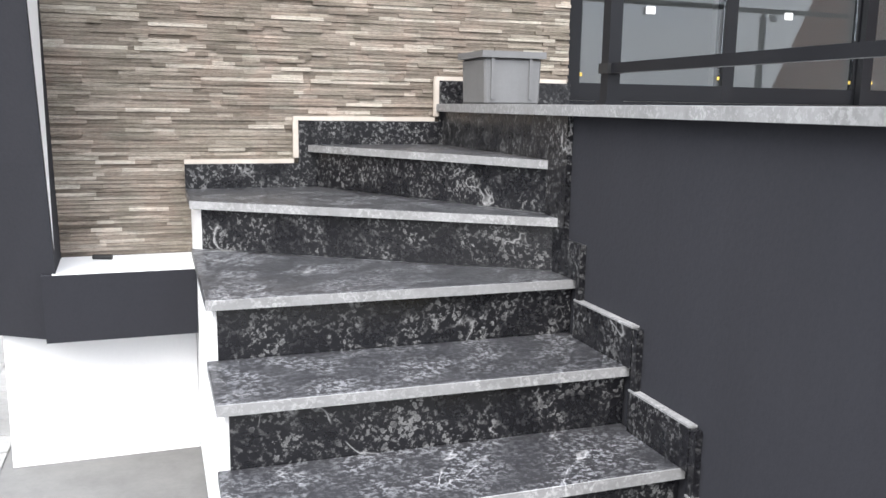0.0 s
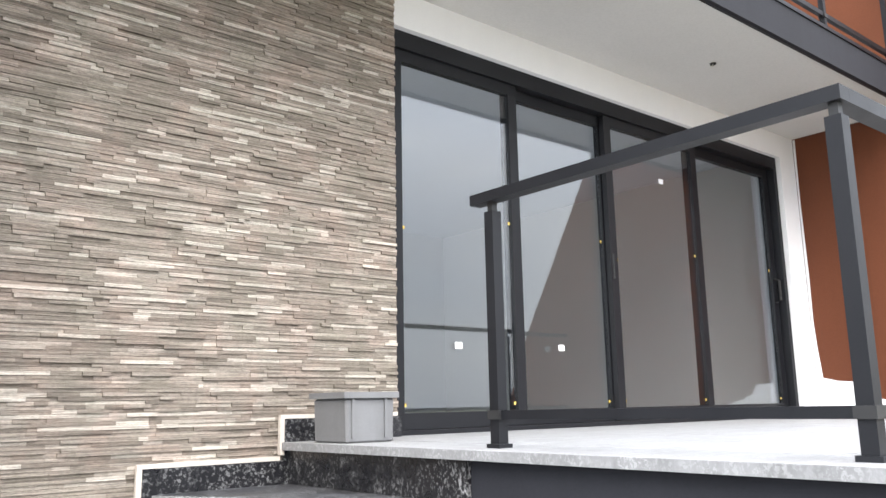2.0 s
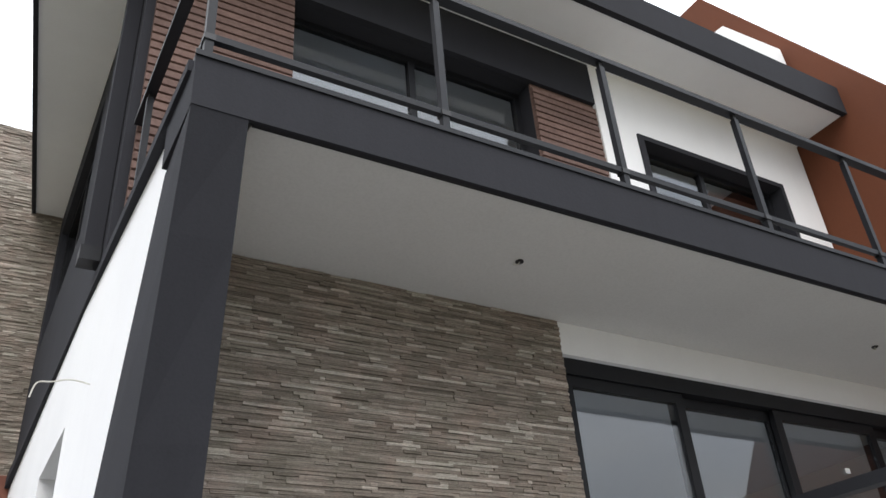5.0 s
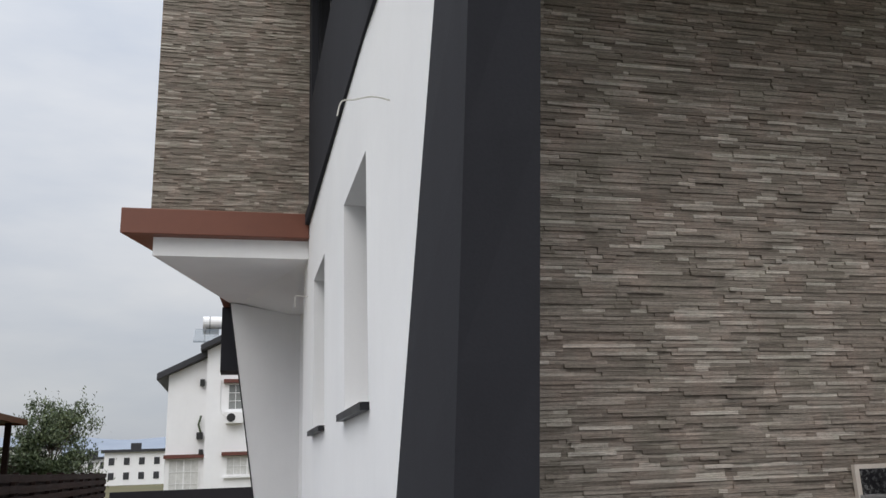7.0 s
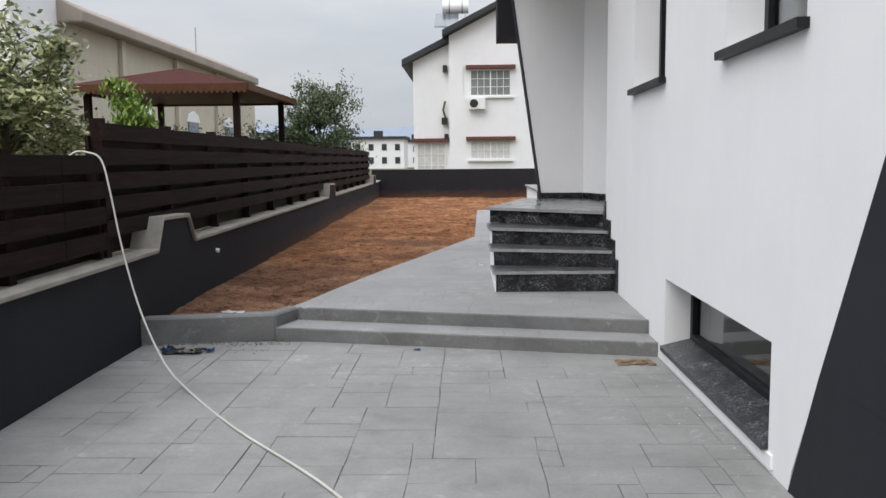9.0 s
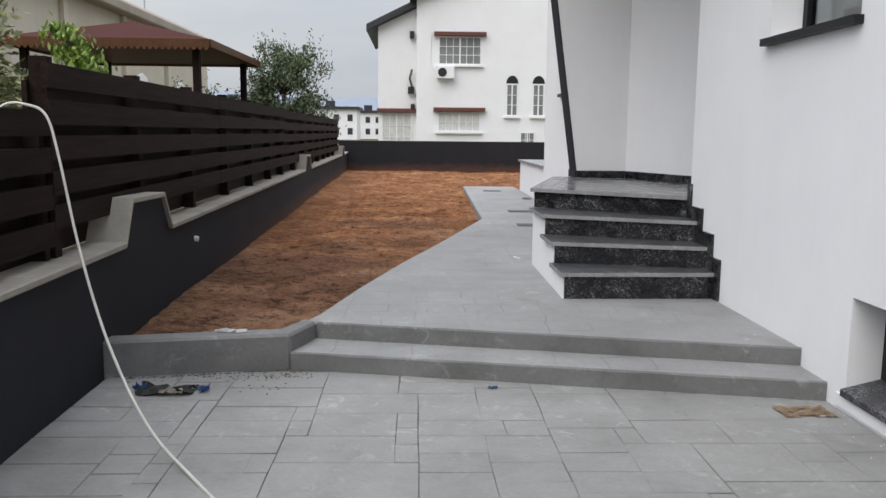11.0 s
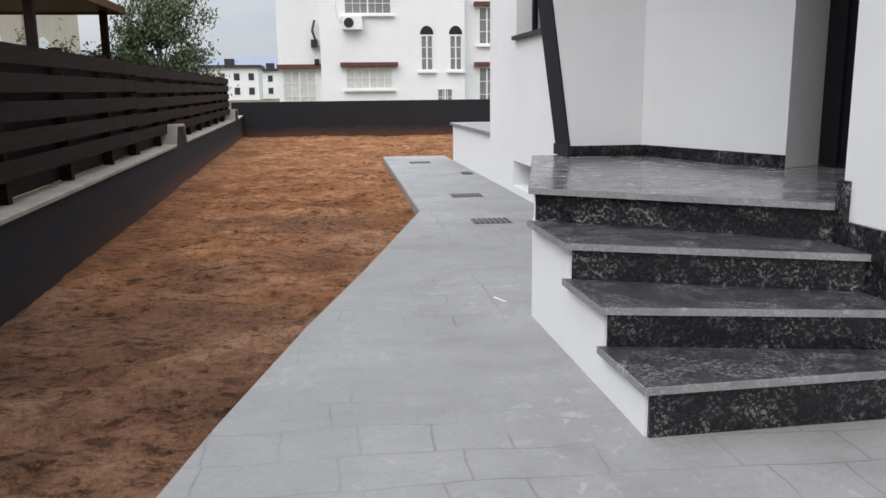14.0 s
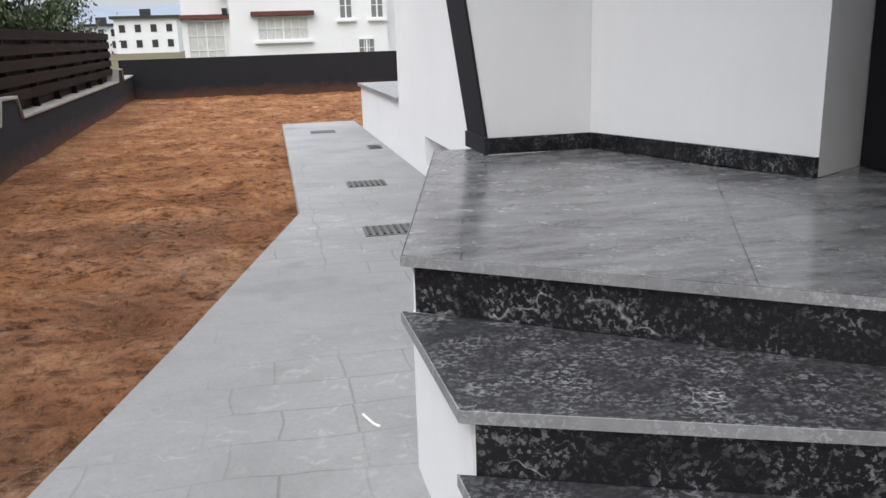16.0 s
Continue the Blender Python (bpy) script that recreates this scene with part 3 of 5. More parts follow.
def fence_panel(y0, y1, tops, name_label):
    """Boards on both faces of the posts, those behind covering the gaps in front."""
    f = thing("fence", name_label, "fence", "timber fence panels")
    for n, z in enumerate(tops):
        y = y0
        while y < y1 - 0.1:
            y2 = min(y + 3.9, y1)
            sag = 0.004 * math.sin(y * 3 + n)
            part("board", B(WX - 0.125, WX - 0.095, y + 0.004, y2 - 0.004, z - 0.122 + sag, z + sag, bevel=0.005), FENCE, f)
            part("back_board", B(WX - 0.235, WX - 0.21, y + (0.03 if y == y0 else 0.004), y2 - 0.004, z - (0.235 if n < len(tops) - 1 else 0.262), z - 0.085, bevel=0.004), FENCE, f)
            y = y2
    y = y0 + 0.1
    while y < y1:
        part("post", B(WX - 0.209, WX - 0.126, y - 0.04, y + 0.04, 0.66, tops[0] + 0.035, bevel=0.004), FENCE, f)
        y += 1.42
    part("end_post", B(WX - 0.262, WX - 0.126, y1 - 0.06, y1 - 0.006, 0.70, tops[0] - 0.02, bevel=0.004), FENCE, f)
    f.matrix_world = tilt
    return f


fence_panel(7.24, 15.6, [1.665, 1.49, 1.315, 1.14, 0.965], "dark brown stained horizontal board fence on the wall")
fence_panel(15.6, 26.95, [1.655, 1.48, 1.305, 1.13, 0.955], "dark brown stained horizontal board fence on the wall")
fence_panel(-1.2, 7.238, [1.43, 1.25, 1.07, 0.89], "lower dark brown board fence on the boundary wall")

# ---- house shell ----
structure("wall_side_lower", P([(4.81, -0.1), (9.38, -0.1), (9.38, 0.10), (4.755, 0.10)], SX, SX + 0.3, axis="x"), WHITE, "white rendered house side wall", "wall")


def side_wall(name, y0, y1, z0, z1, holes, x0=SX, x1=SX + 0.3):
    """A wall along y with rectangular holes (y0, y1, z0, z1), in order along y, cut right through."""
    bm = bmesh.new()
    y = y0
    for a, b_, c, d in holes:
        if a > y:
            box(bm, x0, x1, y, a, z0, z1)
        box(bm, x0, x1, a, b_, z0, c)
        box(bm, x0, x1, a, b_, d, z1)
        y = b_
    box(bm, x0, x1, y, y1, z0, z1)
    return bm


WINS = [(4.77, 5.78, 1.92, 3.30), (7.08, 8.10, 1.92, 3.30)]
structure("wall_side_base", side_wall("b", 4.85, 9.38, 0.10, 1.0, [(5.02, 6.95, 0.12, 0.575)]), WHITE, "white rendered house side wall with a basement window", "wall")
structure("wall_side", side_wall("s", 4.77, 9.38, 1.0, 4.0, WINS), WHITE, "white rendered house side wall with two tall windows", "wall")
side_front = P([(4.752, 0.10), (4.8495, 0.10), (4.8495, 0.9995), (4.7695, 1.0), (4.7695, 4.0), (2.872, 4.0)], SX, SX + 0.16, axis="x")
for v in side_front.verts:
    v.co.x += 0.0233 * max(0.0, 4.77 - v.co.y)
structure("wall_side_front", side_front, WHITE, "white rendered wall beside the leaning column", "wall")
side_trim = P([(2.56, 4.0005), (8.75, 4.0005), (8.75, 4.11), (2.56, 4.055)], SX - 0.045, SX - 0.0045, axis="x")
for v in side_trim.verts:
    v.co.x += 0.045 if v.co.y < 4 else 0.0
structure("wall_side_trim", side_trim, GREY, "dark band along the top of the white side wall", "trim")


def column_corners(z):
    """Plan of the leaning column at the height z: front outer, front inner, back inner, back outer."""
    ya, yb, yc = 3.52 - 0.27 * z, 3.331 - 0.22 * z, 4.80 - 0.482 * z
    inner = -0.344 - 0.011 * z
    deep = min(1.0, max(0.0, (yc - yb) / (3.514 - yb)))
    outer = SX - 0.004 + 0.0233 * max(0.0, 4.77 - yc)
    return [(-0.604, ya), (inner, yb), (inner + (-0.402 - inner) * deep, yc), (outer, yc)]


def stacked(levels):
    """A solid through plans of equal corner count, one above the other."""
    bm = bmesh.new()
    rings = [[bm.verts.new((x, y, z)) for x, y in pts] for z, pts in levels]
    n = len(rings[0])
    for r0, r1 in zip(rings, rings[1:]):
        for i in range(n):
            bm.faces.new((r0[i], r0[(i + 1) % n], r1[(i + 1) % n], r1[i]))
    bm.faces.new(rings[0][::-1])
    bm.faces.new(rings[-1])
    bmesh.ops.recalc_face_normals(bm, faces=bm.faces)
    return bm


foot = [(x, max(y, 3.75)) for x, y in column_corners(0.0)]
structure("column_foot", stacked([(-0.05, foot), (0.54, [(x, max(y, 3.75)) for x, y in column_corners(0.54)])]), GREY, "charcoal foot of the leaning column", "column")
structure("column", stacked([(z, column_corners(z)) for z in (0.54, 1.2, 1.9, 2.6, 3.3, 3.784)]), GREY, "charcoal leaning wedge column at the house corner", "column")
structure("column_head", B(-0.604, -0.39, 2.52, 2.94, 3.785, 4.0), GREY, "charcoal head of the leaning column", "column")
structure("column_reveal", stacked([(z, [(-0.350 - 0.011 * z, 3.361 - 0.22 * z), (-0.346 - 0.011 * z, 3.361 - 0.22 * z), (-0.392, 3.512), (-0.396, 3.512)]) for z in (0.803, 3.79)]), WHITE, "white inner face of the leaning column", "trim")
structure("ledge", P([(3.152, 0.7975), (3.498, 0.7975), (3.498, 0.802), (3.152, 0.802)], -0.364, 0.13, axis="x"), WHITE, "white rendered ledge below the stone wall", "ledge")
structure("band_under_ledge", P([(3.188, 0.54), (3.5, 0.54), (3.5, 0.797), (3.148, 0.797)], -0.40, 0.128, axis="x"), GREY, "charcoal band under the white ledge", "trim")
structure("wall_front_base", B(-0.575, 0.128, 3.40, 3.74, -0.1, 0.538), WHITE, "white rendered wall under the ledge", "wall")
structure("wall_stone_core", B(-0.428, 1.83, 3.515, 3.75, 0.3, 3.81), GROUT, "backing of the stone clad front wall", "wall")
structure("wall_header", B(1.83, 6.2, 3.52, 3.80, 3.60, 3.81), WHITE, "white wall above the sliding doors", "wall")
structure("wall_sidejamb", B(5.95, 6.2, 3.52, 3.80, 1.42, 3.60), WHITE, "white narrow wall beside the sliding doors", "wall")

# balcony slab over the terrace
structure("ceiling_porch", B(-0.36, 6.2, 2.52, 4.2, 3.805, 4.0), CEIL, "dull white balcony underside", "ceiling")
structure("balcony_fascia", B(-0.606, 6.2, 2.495, 2.519, 3.785, 4.055, bevel=0.004), GREY, "charcoal balcony edge beam", "trim")
# Thin dark line where the beam meets the underside.
structure("balcony_dark_strip", B(-0.36, 6.2, 2.5195, 2.545, 3.792, 3.8045), ALU, "thin dark strip under the balcony beam", "trim")
structure("balcony_lip", B(-0.61, 6.2, 2.486, 2.4945, 4.028, 4.055, bevel=0.002), ALU, "thin dark lip along the balcony edge", "trim")
structure("balcony_kerb", B(-0.60, 6.2, 2.52, 2.64, 4.0005, 4.018), GREY, "charcoal balcony kerb", "trim")
structure("balcony_side_beam", B(-0.60, SX + 0.2, 2.64, 4.2, 4.002, 4.05, bevel=0.006), GREY, "charcoal balcony side beam", "trim")
structure("balcony_floor", B(SX + 0.2, 6.2, 2.64, 4.2, 4.002, 4.015), TILE, "grey balcony floor", "floor")

# upper storey


def front_wall(x0, x1, z0, z1, holes, y0, y1):
    bm = bmesh.new()
    x = x0
    for a, b_, c, d in holes:
        if a > x:
            box(bm, x, a, y0, y1, z0, z1)
        if c > z0:
            box(bm, a, b_, y0, y1, z0, c)
        box(bm, a, b_, y0, y1, d, z1)
        x = b_
    box(bm, x, x1, y0, y1, z0, z1)
    return bm


structure("wall_upper_white", front_wall(3.27, 6.2, 4.1, 7.06, [(3.705, 5.675, 4.845, 6.375)], 4.2, 4.5), WHITE, "white rendered upper wall behind the balcony", "wall")
structure("wall_upper_dark", front_wall(-0.5, 3.27, 4.1, 7.06, [(0.40, 2.56, 4.12, 6.58)], 4.26, 4.5), GREY, "charcoal upper wall behind the balcony", "wall")
structure("wall_upper_dark_band", B(0.40, 3.265, 4.20, 4.258, 6.58, 7.055), GREY, "charcoal band above the balcony door", "trim")
structure("wall_upper_side", side_wall("us", 4.26, 13.0, 4.11, 7.06, [(6.1, 8.5, 5.3, 6.7)]), GREY, "charcoal upper side wall", "wall")
structure("ceiling_roof", P([(-1.51, 3.6), (6.4, 3.6), (6.4, 13.0), (-0.72, 13.0), (-0.855, 9.2)], 7.06, 7.16), WHITE, "pale roof overhang underside", "ceiling")
structure("roof_fascia_front", B(-1.53, 6.42, 3.56, 3.62, 7.04, 7.40, bevel=0.006), GREY, "charcoal roof edge", "trim")
structure("roof_fascia_side", P([(-1.55, 3.621), (-1.51, 3.621), (-0.845, 9.22), (-0.885, 9.22)], 7.04, 7.40), GREY, "charcoal roof edge along the side", "trim")
structure("roof", P([(-1.49, 3.62), (6.4, 3.62), (6.4, 13.0), (-0.70, 13.0), (-0.835, 9.2)], 7.161, 7.38), ROOFDARK, "flat dark roof", "roof")

# party wall at the terrace's far end
structure("wall_party", P([(5.5, -0.1), (5.5, 10.0), (4.78, 10.0), (-0.1, 1.46), (-0.99, -0.1)], 6.22, 6.5, axis="x", bevel=0.01), BROWN, "brown rendered sloping end wall", "wall")
structure("wall_party_unpainted", P([(3.52, 1.43), (3.52, 3.80), (3.505, 3.80), (3.51, 3.2), (3.50, 2.6), (3.505, 2.2), (3.49, 1.95), (3.47, 1.73), (3.35, 1.70), (3.22, 1.69), (3.17, 1.61), (3.08, 1.57), (2.92, 1.52), (2.86, 1.43)], 6.208, 6.2195, axis="x"), WHITE, "white strip left unpainted along the brown wall", "trim")
structure("roof_parapet", P([(4.95, 7.381), (6.2, 7.381), (6.15, 8.28), (5.2, 8.22), (4.87, 7.9)], 3.95, 4.7, axis="y"), WHITE, "white roof parapet block beside the brown wall", "wall")

# room behind the sliding doors
structure("room_floor", B(-0.3, 6.2, 3.8, 8.2, 1.30, 1.40), TILE, "pale tiled room floor", "floor")
structure("room_ceiling", B(-0.3, 6.2, 3.8, 8.2, 3.7, 3.80), WHITE, "white room ceiling", "ceiling")
structure("room_wall_back", B(-0.3, 6.2, 8.2, 8.3, 1.4, 3.7), ROOM, "cream room wall", "wall")
structure("room_wall_east", B(6.1, 6.2, 3.81, 8.2, 1.4, 3.7), ROOM, "cream room wall", "wall")
structure("room_wall_west", side_wall("rw", 3.81, 8.2, 1.4, 3.7, WINS, SX + 0.301, SX + 0.36), ROOM, "cream room wall", "wall")

# lamps added in the two side windows as daylight, to brighten the room
for y in (5.275, 7.59):
    la = bpy.data.lights.new("added_window_daylight", "AREA")
    la.shape, la.size, la.size_y, la.energy, la.color = "RECTANGLE", 0.95, 1.3, 10, (0.93, 0.97, 1.0)
    lo = new("added_window_daylight", la)
    lo.matrix_world = look((SX + 0.29, y, 2.6), (3, y, 2.3))

# rear of the side wall: entrance recess, annex
structure("wall_side_annex_base", side_wall("sb", 12.15, 16.75, 0.1, 1.0, [(14.45, 15.42, 0.28, 0.56)]), WHITE, "white rendered rear side wall base", "wall")
structure("wall_side_annex", side_wall("sa", 12.15, 16.75, 1.0, 7.0, [(14.1, 15.3, 1.88, 3.1)]), WHITE, "white rendered rear side wall with a window", "wall")
structure("wall_side_above_door", B(SX, SX + 0.3, 9.38, 12.15, 3.75, 4.11), WHITE, "white wall above the entrance recess", "wall")
structure("wall_rear", B(SX + 0.3, 6.5, 16.6, 16.75, 0.0, 7.0), WHITE, "white rendered rear wall", "wall")
structure("wall_low_annex", B(SX, 3.0, 16.752, 19.85, -0.05, 0.78), WHITE, "low white rendered terrace base", "wall")
structure("low_annex_coping", B(SX - 0.04, 3.0, 16.752, 19.9, 0.781, 0.82, bevel=0.004), NOSE, "grey stone coping on the low wall", "coping")
structure("entrance_soffit", stacked([(0.0, [(-2.135, 8.765), (SX - 0.001, 8.765), (SX - 0.001, 12.3), (-1.36, 12.3)]), (1.0, [(-2.135, 8.765), (SX - 0.001, 8.765), (SX - 0.001, 12.3), (-1.36, 12.3)])]), WHITE, "white underside of the entrance canopy, rising towards the back", "ceiling")
for v in bpy.data.objects["entrance_soffit"].data.vertices:
    v.co.z = 3.859 if v.co.z > 0.5 else (3.845 if v.co.y > 12 and v.co.x < -1 else 3.67)
structure("recess_ceiling", B(SX - 0.0005, 0.8, 9.3, 12.2, 3.67, 3.75), WHITE, "white ceiling of the entrance recess", "ceiling")
structure("entrance_canopy", P([(-2.435, 8.65), (SX - 0.002, 8.65), (SX - 0.002, 13.0), (-1.50, 13.0), (-1.60, 11.1)], 3.86, 4.12, bevel=0.008), CANOPY, "reddish brown canopy edge over the entrance", "canopy")


structure("wall_fin", P([(-0.995, 0.876), (-0.40, 0.876), (-0.40, 3.66), (-0.62, 3.68), (-1.42, 3.83)], 11.96, 12.3, axis="y"), WHITE, "white leaning fin wall beside the entrance", "wall")
structure("wall_fin_edge", P([(-1.007, 0.876), (-0.9955, 0.876), (-1.4205, 3.83), (-1.434, 3.85)], 11.955, 12.31, axis="y"), GREY, "charcoal edge of the leaning fin wall", "trim")
structure("dark_beam", B(-1.54, -1.15, 12.45, 13.0, 2.96, 3.859), GREY, "charcoal hanging box under the canopy", "trim")
structure("wall_angled", P([(-0.48, 11.955), (-0.035, 10.82), (0.335, 11.02), (0.355, 11.955)], 0.876, 3.669), WHITE, "white angled entrance wall", "wall")
structure("wall_recess_back", B(0.36, 0.6, 9.0, 12.2, 0.3, 3.669), WHITE, "white wall behind the entrance door", "wall")
structure("wall_recess_side", B(SX + 0.301, 0.36, 9.1, 9.38, 0.3, 3.669), WHITE, "white side of the entrance recess", "wall")
structure("tower_core", P([(-2.17, 8.765), (SX - 0.002, 8.765), (SX - 0.002, 12.6), (-1.6, 12.6)], 4.1205, 8.13), GROUT, "backing of the stone clad tower", "wall")
structure("house_closure", B(SX + 0.3, 6.2, 12.2, 12.4, 0.0, 7.06), WHITE, "plain inner wall", "wall")

# ---- front stair ----
PX = 1.22
LX = 0.11
R = 0.1775
NOSES = [((LX, 1.02), (PX, 1.02)), ((LX, 1.32), (PX, 1.32)), ((LX, 1.625), (PX, 1.62)), ((LX, 1.91), (PX, 1.895)), ((LX, 2.235), (PX, 2.225)), ((LX, 3.05), (PX, 2.32)), ((0.612, 3.47), (PX, 2.385))]
stair = thing("front_stair", "black granite winding front stair with white sides", "stairs", at=(LX, 1.02, 0))
for k, (a, b_) in enumerate(NOSES):
    z = R * (k + 1)
    back = [(PX, 3.5), (LX, 3.5)] if k < 6 else [(PX, 3.5)]
    d = Vector((b_[0] - a[0], b_[1] - a[1])).normalized()
    n = Vector((-d.y, d.x))
    a2, b2 = Vector(a), Vector(b_)
    body = [tuple(a2 + n * 0.036 + d * 0.02), tuple(b2 + n * 0.036)] + ([(PX, 3.5), (LX + 0.02, 3.5)] if k < 6 else [(PX, 3.5)])
    part("step_body", P(body, max(0, z - R - 0.031), z - 0.031), WHITE, stair, "white rendered stair side")
    r0 = [a2 + n * 0.022 + d * 0.03, b2 + n * 0.022 - d * 0.006, b2 + n * 0.0345 - d * 0.006, a2 + n * 0.0345 + d * 0.03]
    part("riser", P([tuple(p) for p in r0], z - R + 0.001, z - 0.0305), RISER, stair, "black granite riser with pale flecks")
    if k < 6:
        na, nb = NOSES[k + 1]
        tp = [a, (b_[0] - 0.004, b_[1]), (PX - 0.004, nb[1] + 0.03)] + ([(na[0], na[1] + 0.03)] if k < 5 else [(0.64, 3.495), (LX, 3.495)])
    else:
        tp = [a, (b_[0] - 0.004, b_[1]), (PX - 0.004, 3.495)]
    t = part("tread", P(tp, z - 0.03, z, bevel=0.003), TREAD, stair, "dusty black granite tread")
    nb_ = [a2 - n * 0.0045, b2 - n * 0.0045 - d * 0.006, b2 + n * 0.001 - d * 0.006, a2 + n * 0.001]
    part("nosing", P([tuple(p) for p in nb_], z - 0.029, z - 0.001), NOSE, t, "pale sawn granite nosing")
# top riser under the terrace edge
part("riser", B(PX - 0.014, PX - 0.002, 2.30, 3.495, 7 * R + 0.001, 8 * R - 0.032), RISER, stair, "black granite riser with pale flecks")
# stepped skirting along the plinth
for k, (a, b_) in enumerate(NOSES):
    z = R * (k + 1)
    y1 = NOSES[k + 1][1][1] if k < 6 else 2.45
    if k < 4:
        part("skirting", B(PX - 0.022, PX - 0.001, b_[1] - 0.03, y1 - 0.03, z + 0.001, z + 0.115, bevel=0.002), RISER, stair, "black granite stepped skirting")
        part("skirting_edge", B(PX - 0.024, PX, b_[1] - 0.032, y1 - 0.03, z + 0.1155, z + 0.121), NOSE, stair)
    if k < 5:
        part("skirting_upright", B(PX - 0.02, PX - 0.0015, b_[1] - 0.055, b_[1] - 0.0325, z - R + (0.1215 if k else 0.0), z + 0.115), RISER, stair)
part("skirting", B(PX - 0.02, PX - 0.0015, NOSES[4][1][1] - 0.032, 2.42, 5 * R + 0.001, 5 * R + 0.115), RISER, stair, "black granite stepped skirting")
part("skirting_upright", B(PX - 0.02, PX - 0.0015, 2.285, 2.42, 5 * R + 0.1155, 8 * R - 0.032), RISER, stair)
# stepped skirting at the foot of the stone wall
for x0, x1, z in ((LX, 0.62, 6 * R), (0.62, 1.24, 7 * R), (1.24, 1.88, 8 * R)):
    part("wall_skirting", B(x0 - (0.05 if x0 > LX else 0.0), x1 - 0.0505, 3.472, 3.494, z - (0.0 if x0 == LX else R - 0.001), z + 0.10, bevel=0.002), RISER, stair, "black granite skirting on the stone wall")
    part("plaster_edge", B(x0 - (0.07 if x0 > LX else 0.0), x1 - 0.0705, 3.476, 3.496, z + 0.1005, z + 0.118, bevel=0.003), MORTAR, stair, "thin cream mortar edge over the skirting")
    if x0 != LX:
        part("plaster_upright", B(x0 - 0.072, x0 - 0.0505, 3.476, 3.496, z - R + 0.1225, z + 0.1004, bevel=0.003), MORTAR, stair)
local(stair)

# ---- terrace ----
structure("wall_plinth", B(PX, PX + 0.25, 0.92, 3.5, -0.05, 1.385), GREY, "charcoal rendered terrace plinth", "wall")
structure("wall_plinth_front", B(PX + 0.25, 6.2, 0.92, 1.17, -0.05, 1.385), GREY, "charcoal rendered terrace plinth", "wall")
structure("terrace_bed", B(PX + 0.25, 6.2, 1.17, 3.8, 1.2, 1.384), SPILL, "terrace screed", "floor")
terrace = structure("terrace_floor", B(PX + 0.3, 6.2, 1.2, 3.56, 1.385, 1.408), SPILL, "pale grey marble tiled terrace", "floor")
edge = structure("terrace_edge", P([(PX - 0.04, 0.88), (6.2, 0.88), (6.2, 1.2), (PX + 0.3, 1.2), (PX + 0.3, 3.495), (PX - 0.04, 3.495)], 1.386, 1.42, bevel=0.003), TILE, "grey marble terrace edge slabs", "coping")
structure("terrace_edge_face", B(PX - 0.0435, PX - 0.0405, 0.878, 3.49, 1.387, 1.419), NOSE, "sawn grey marble terrace edge", "coping")

crate = thing("storage_crate", "grey plastic storage crate with a lid on the top step", "crate", at=(1.5, 3.2, 1.42))
CR = (1.228, 1.475, 3.05, 3.30)


def crate_body():
    x0, x1, y0, y1 = CR
    bm = prism(bmesh.new(), [(x0 + 0.006, 1.4205), (x1 - 0.006, 1.4205), (x1, 1.60), (x0, 1.60)], y0, y1, axis="y")
    return soften(bm, 0.008)


part("body", crate_body(), CRATE, crate)
part("lid", B(CR[0] - 0.014, CR[1] + 0.014, CR[2] - 0.014, CR[3] + 0.014, 1.601, 1.626, bevel=0.006), CRATE, crate)
for x in (1.262, 1.425):
    part("rib", B(x - 0.006, x + 0.006, CR[2] - 0.008, CR[2] - 0.0005, 1.44, 1.60, bevel=0.002), CRATE, crate)
part("handle_recess", B(CR[1] - 0.003, CR[1] + 0.012, 3.16, 3.27, 1.53, 1.56, bevel=0.003), BLACK, crate, "black handle grip")
local(crate)

# railings


def square_post(parent, x, y, z0, z1, s=0.042, low=0.095, foot=True):
    p = part("post", B(x - s / 2, x + s / 2, y - s / 2, y + s / 2, z0, z1, bevel=0.003), ALU, parent)
    if foot:
        part("base_cover", B(x - s / 2 - 0.01, x + s / 2 + 0.01, y - s / 2 - 0.01, y + s / 2 + 0.01, z0 + 0.0005, z0 + 0.014, bevel=0.003), ALU, p)
    part("pin", B(x - 0.012, x + 0.012, y - 0.012, y + 0.012, z1, z1 + 0.035), BLACK, p)
    part("bracket", B(x - s / 2 - 0.006, x + s / 2 + 0.006, y - s / 2 - 0.006, y + s / 2 + 0.006, z0 + low, z0 + low + 0.03, bevel=0.003), BLACK, p)


rail = thing("terrace_railing", "anthracite aluminium terrace railing without infill", "railing", at=(1.45, 2.49, 1.42))
RXP = 1.32
square_post(rail, RXP, 2.25, 1.42, 2.235)
square_post(rail, RXP, 1.03, 1.42, 2.235)
square_post(rail, 3.3, 1.03, 1.42, 2.235)
square_post(rail, 5.2, 1.03, 1.42, 2.235)
part("top_rail", B(RXP - 0.026, RXP + 0.026, 1.004, 2.34, 2.27, 2.308, bevel=0.005), ALU, rail)
part("top_rail", B(RXP + 0.0265, 6.2, 1.004, 1.056, 2.27, 2.308, bevel=0.005), ALU, rail)
part("bottom_rail", B(RXP - 0.014, RXP + 0.014, 1.055, 2.225, 1.515, 1.545, bevel=0.003), ALU, rail)
part("bottom_rail", B(RXP + 0.036, 6.2, 1.01, 1.05, 1.515, 1.545, bevel=0.003), ALU, rail)
local(rail)

brail = thing("balcony_railing", "anthracite aluminium balcony railing without infill", "railing", at=(0, 2.57, 4.15))
for x in (-0.55, 0.55, 1.64, 2.73, 3.80, 4.89, 6.0):
    square_post(brail, x, 2.57, 4.02, 4.945, 0.036, 0.165, False)
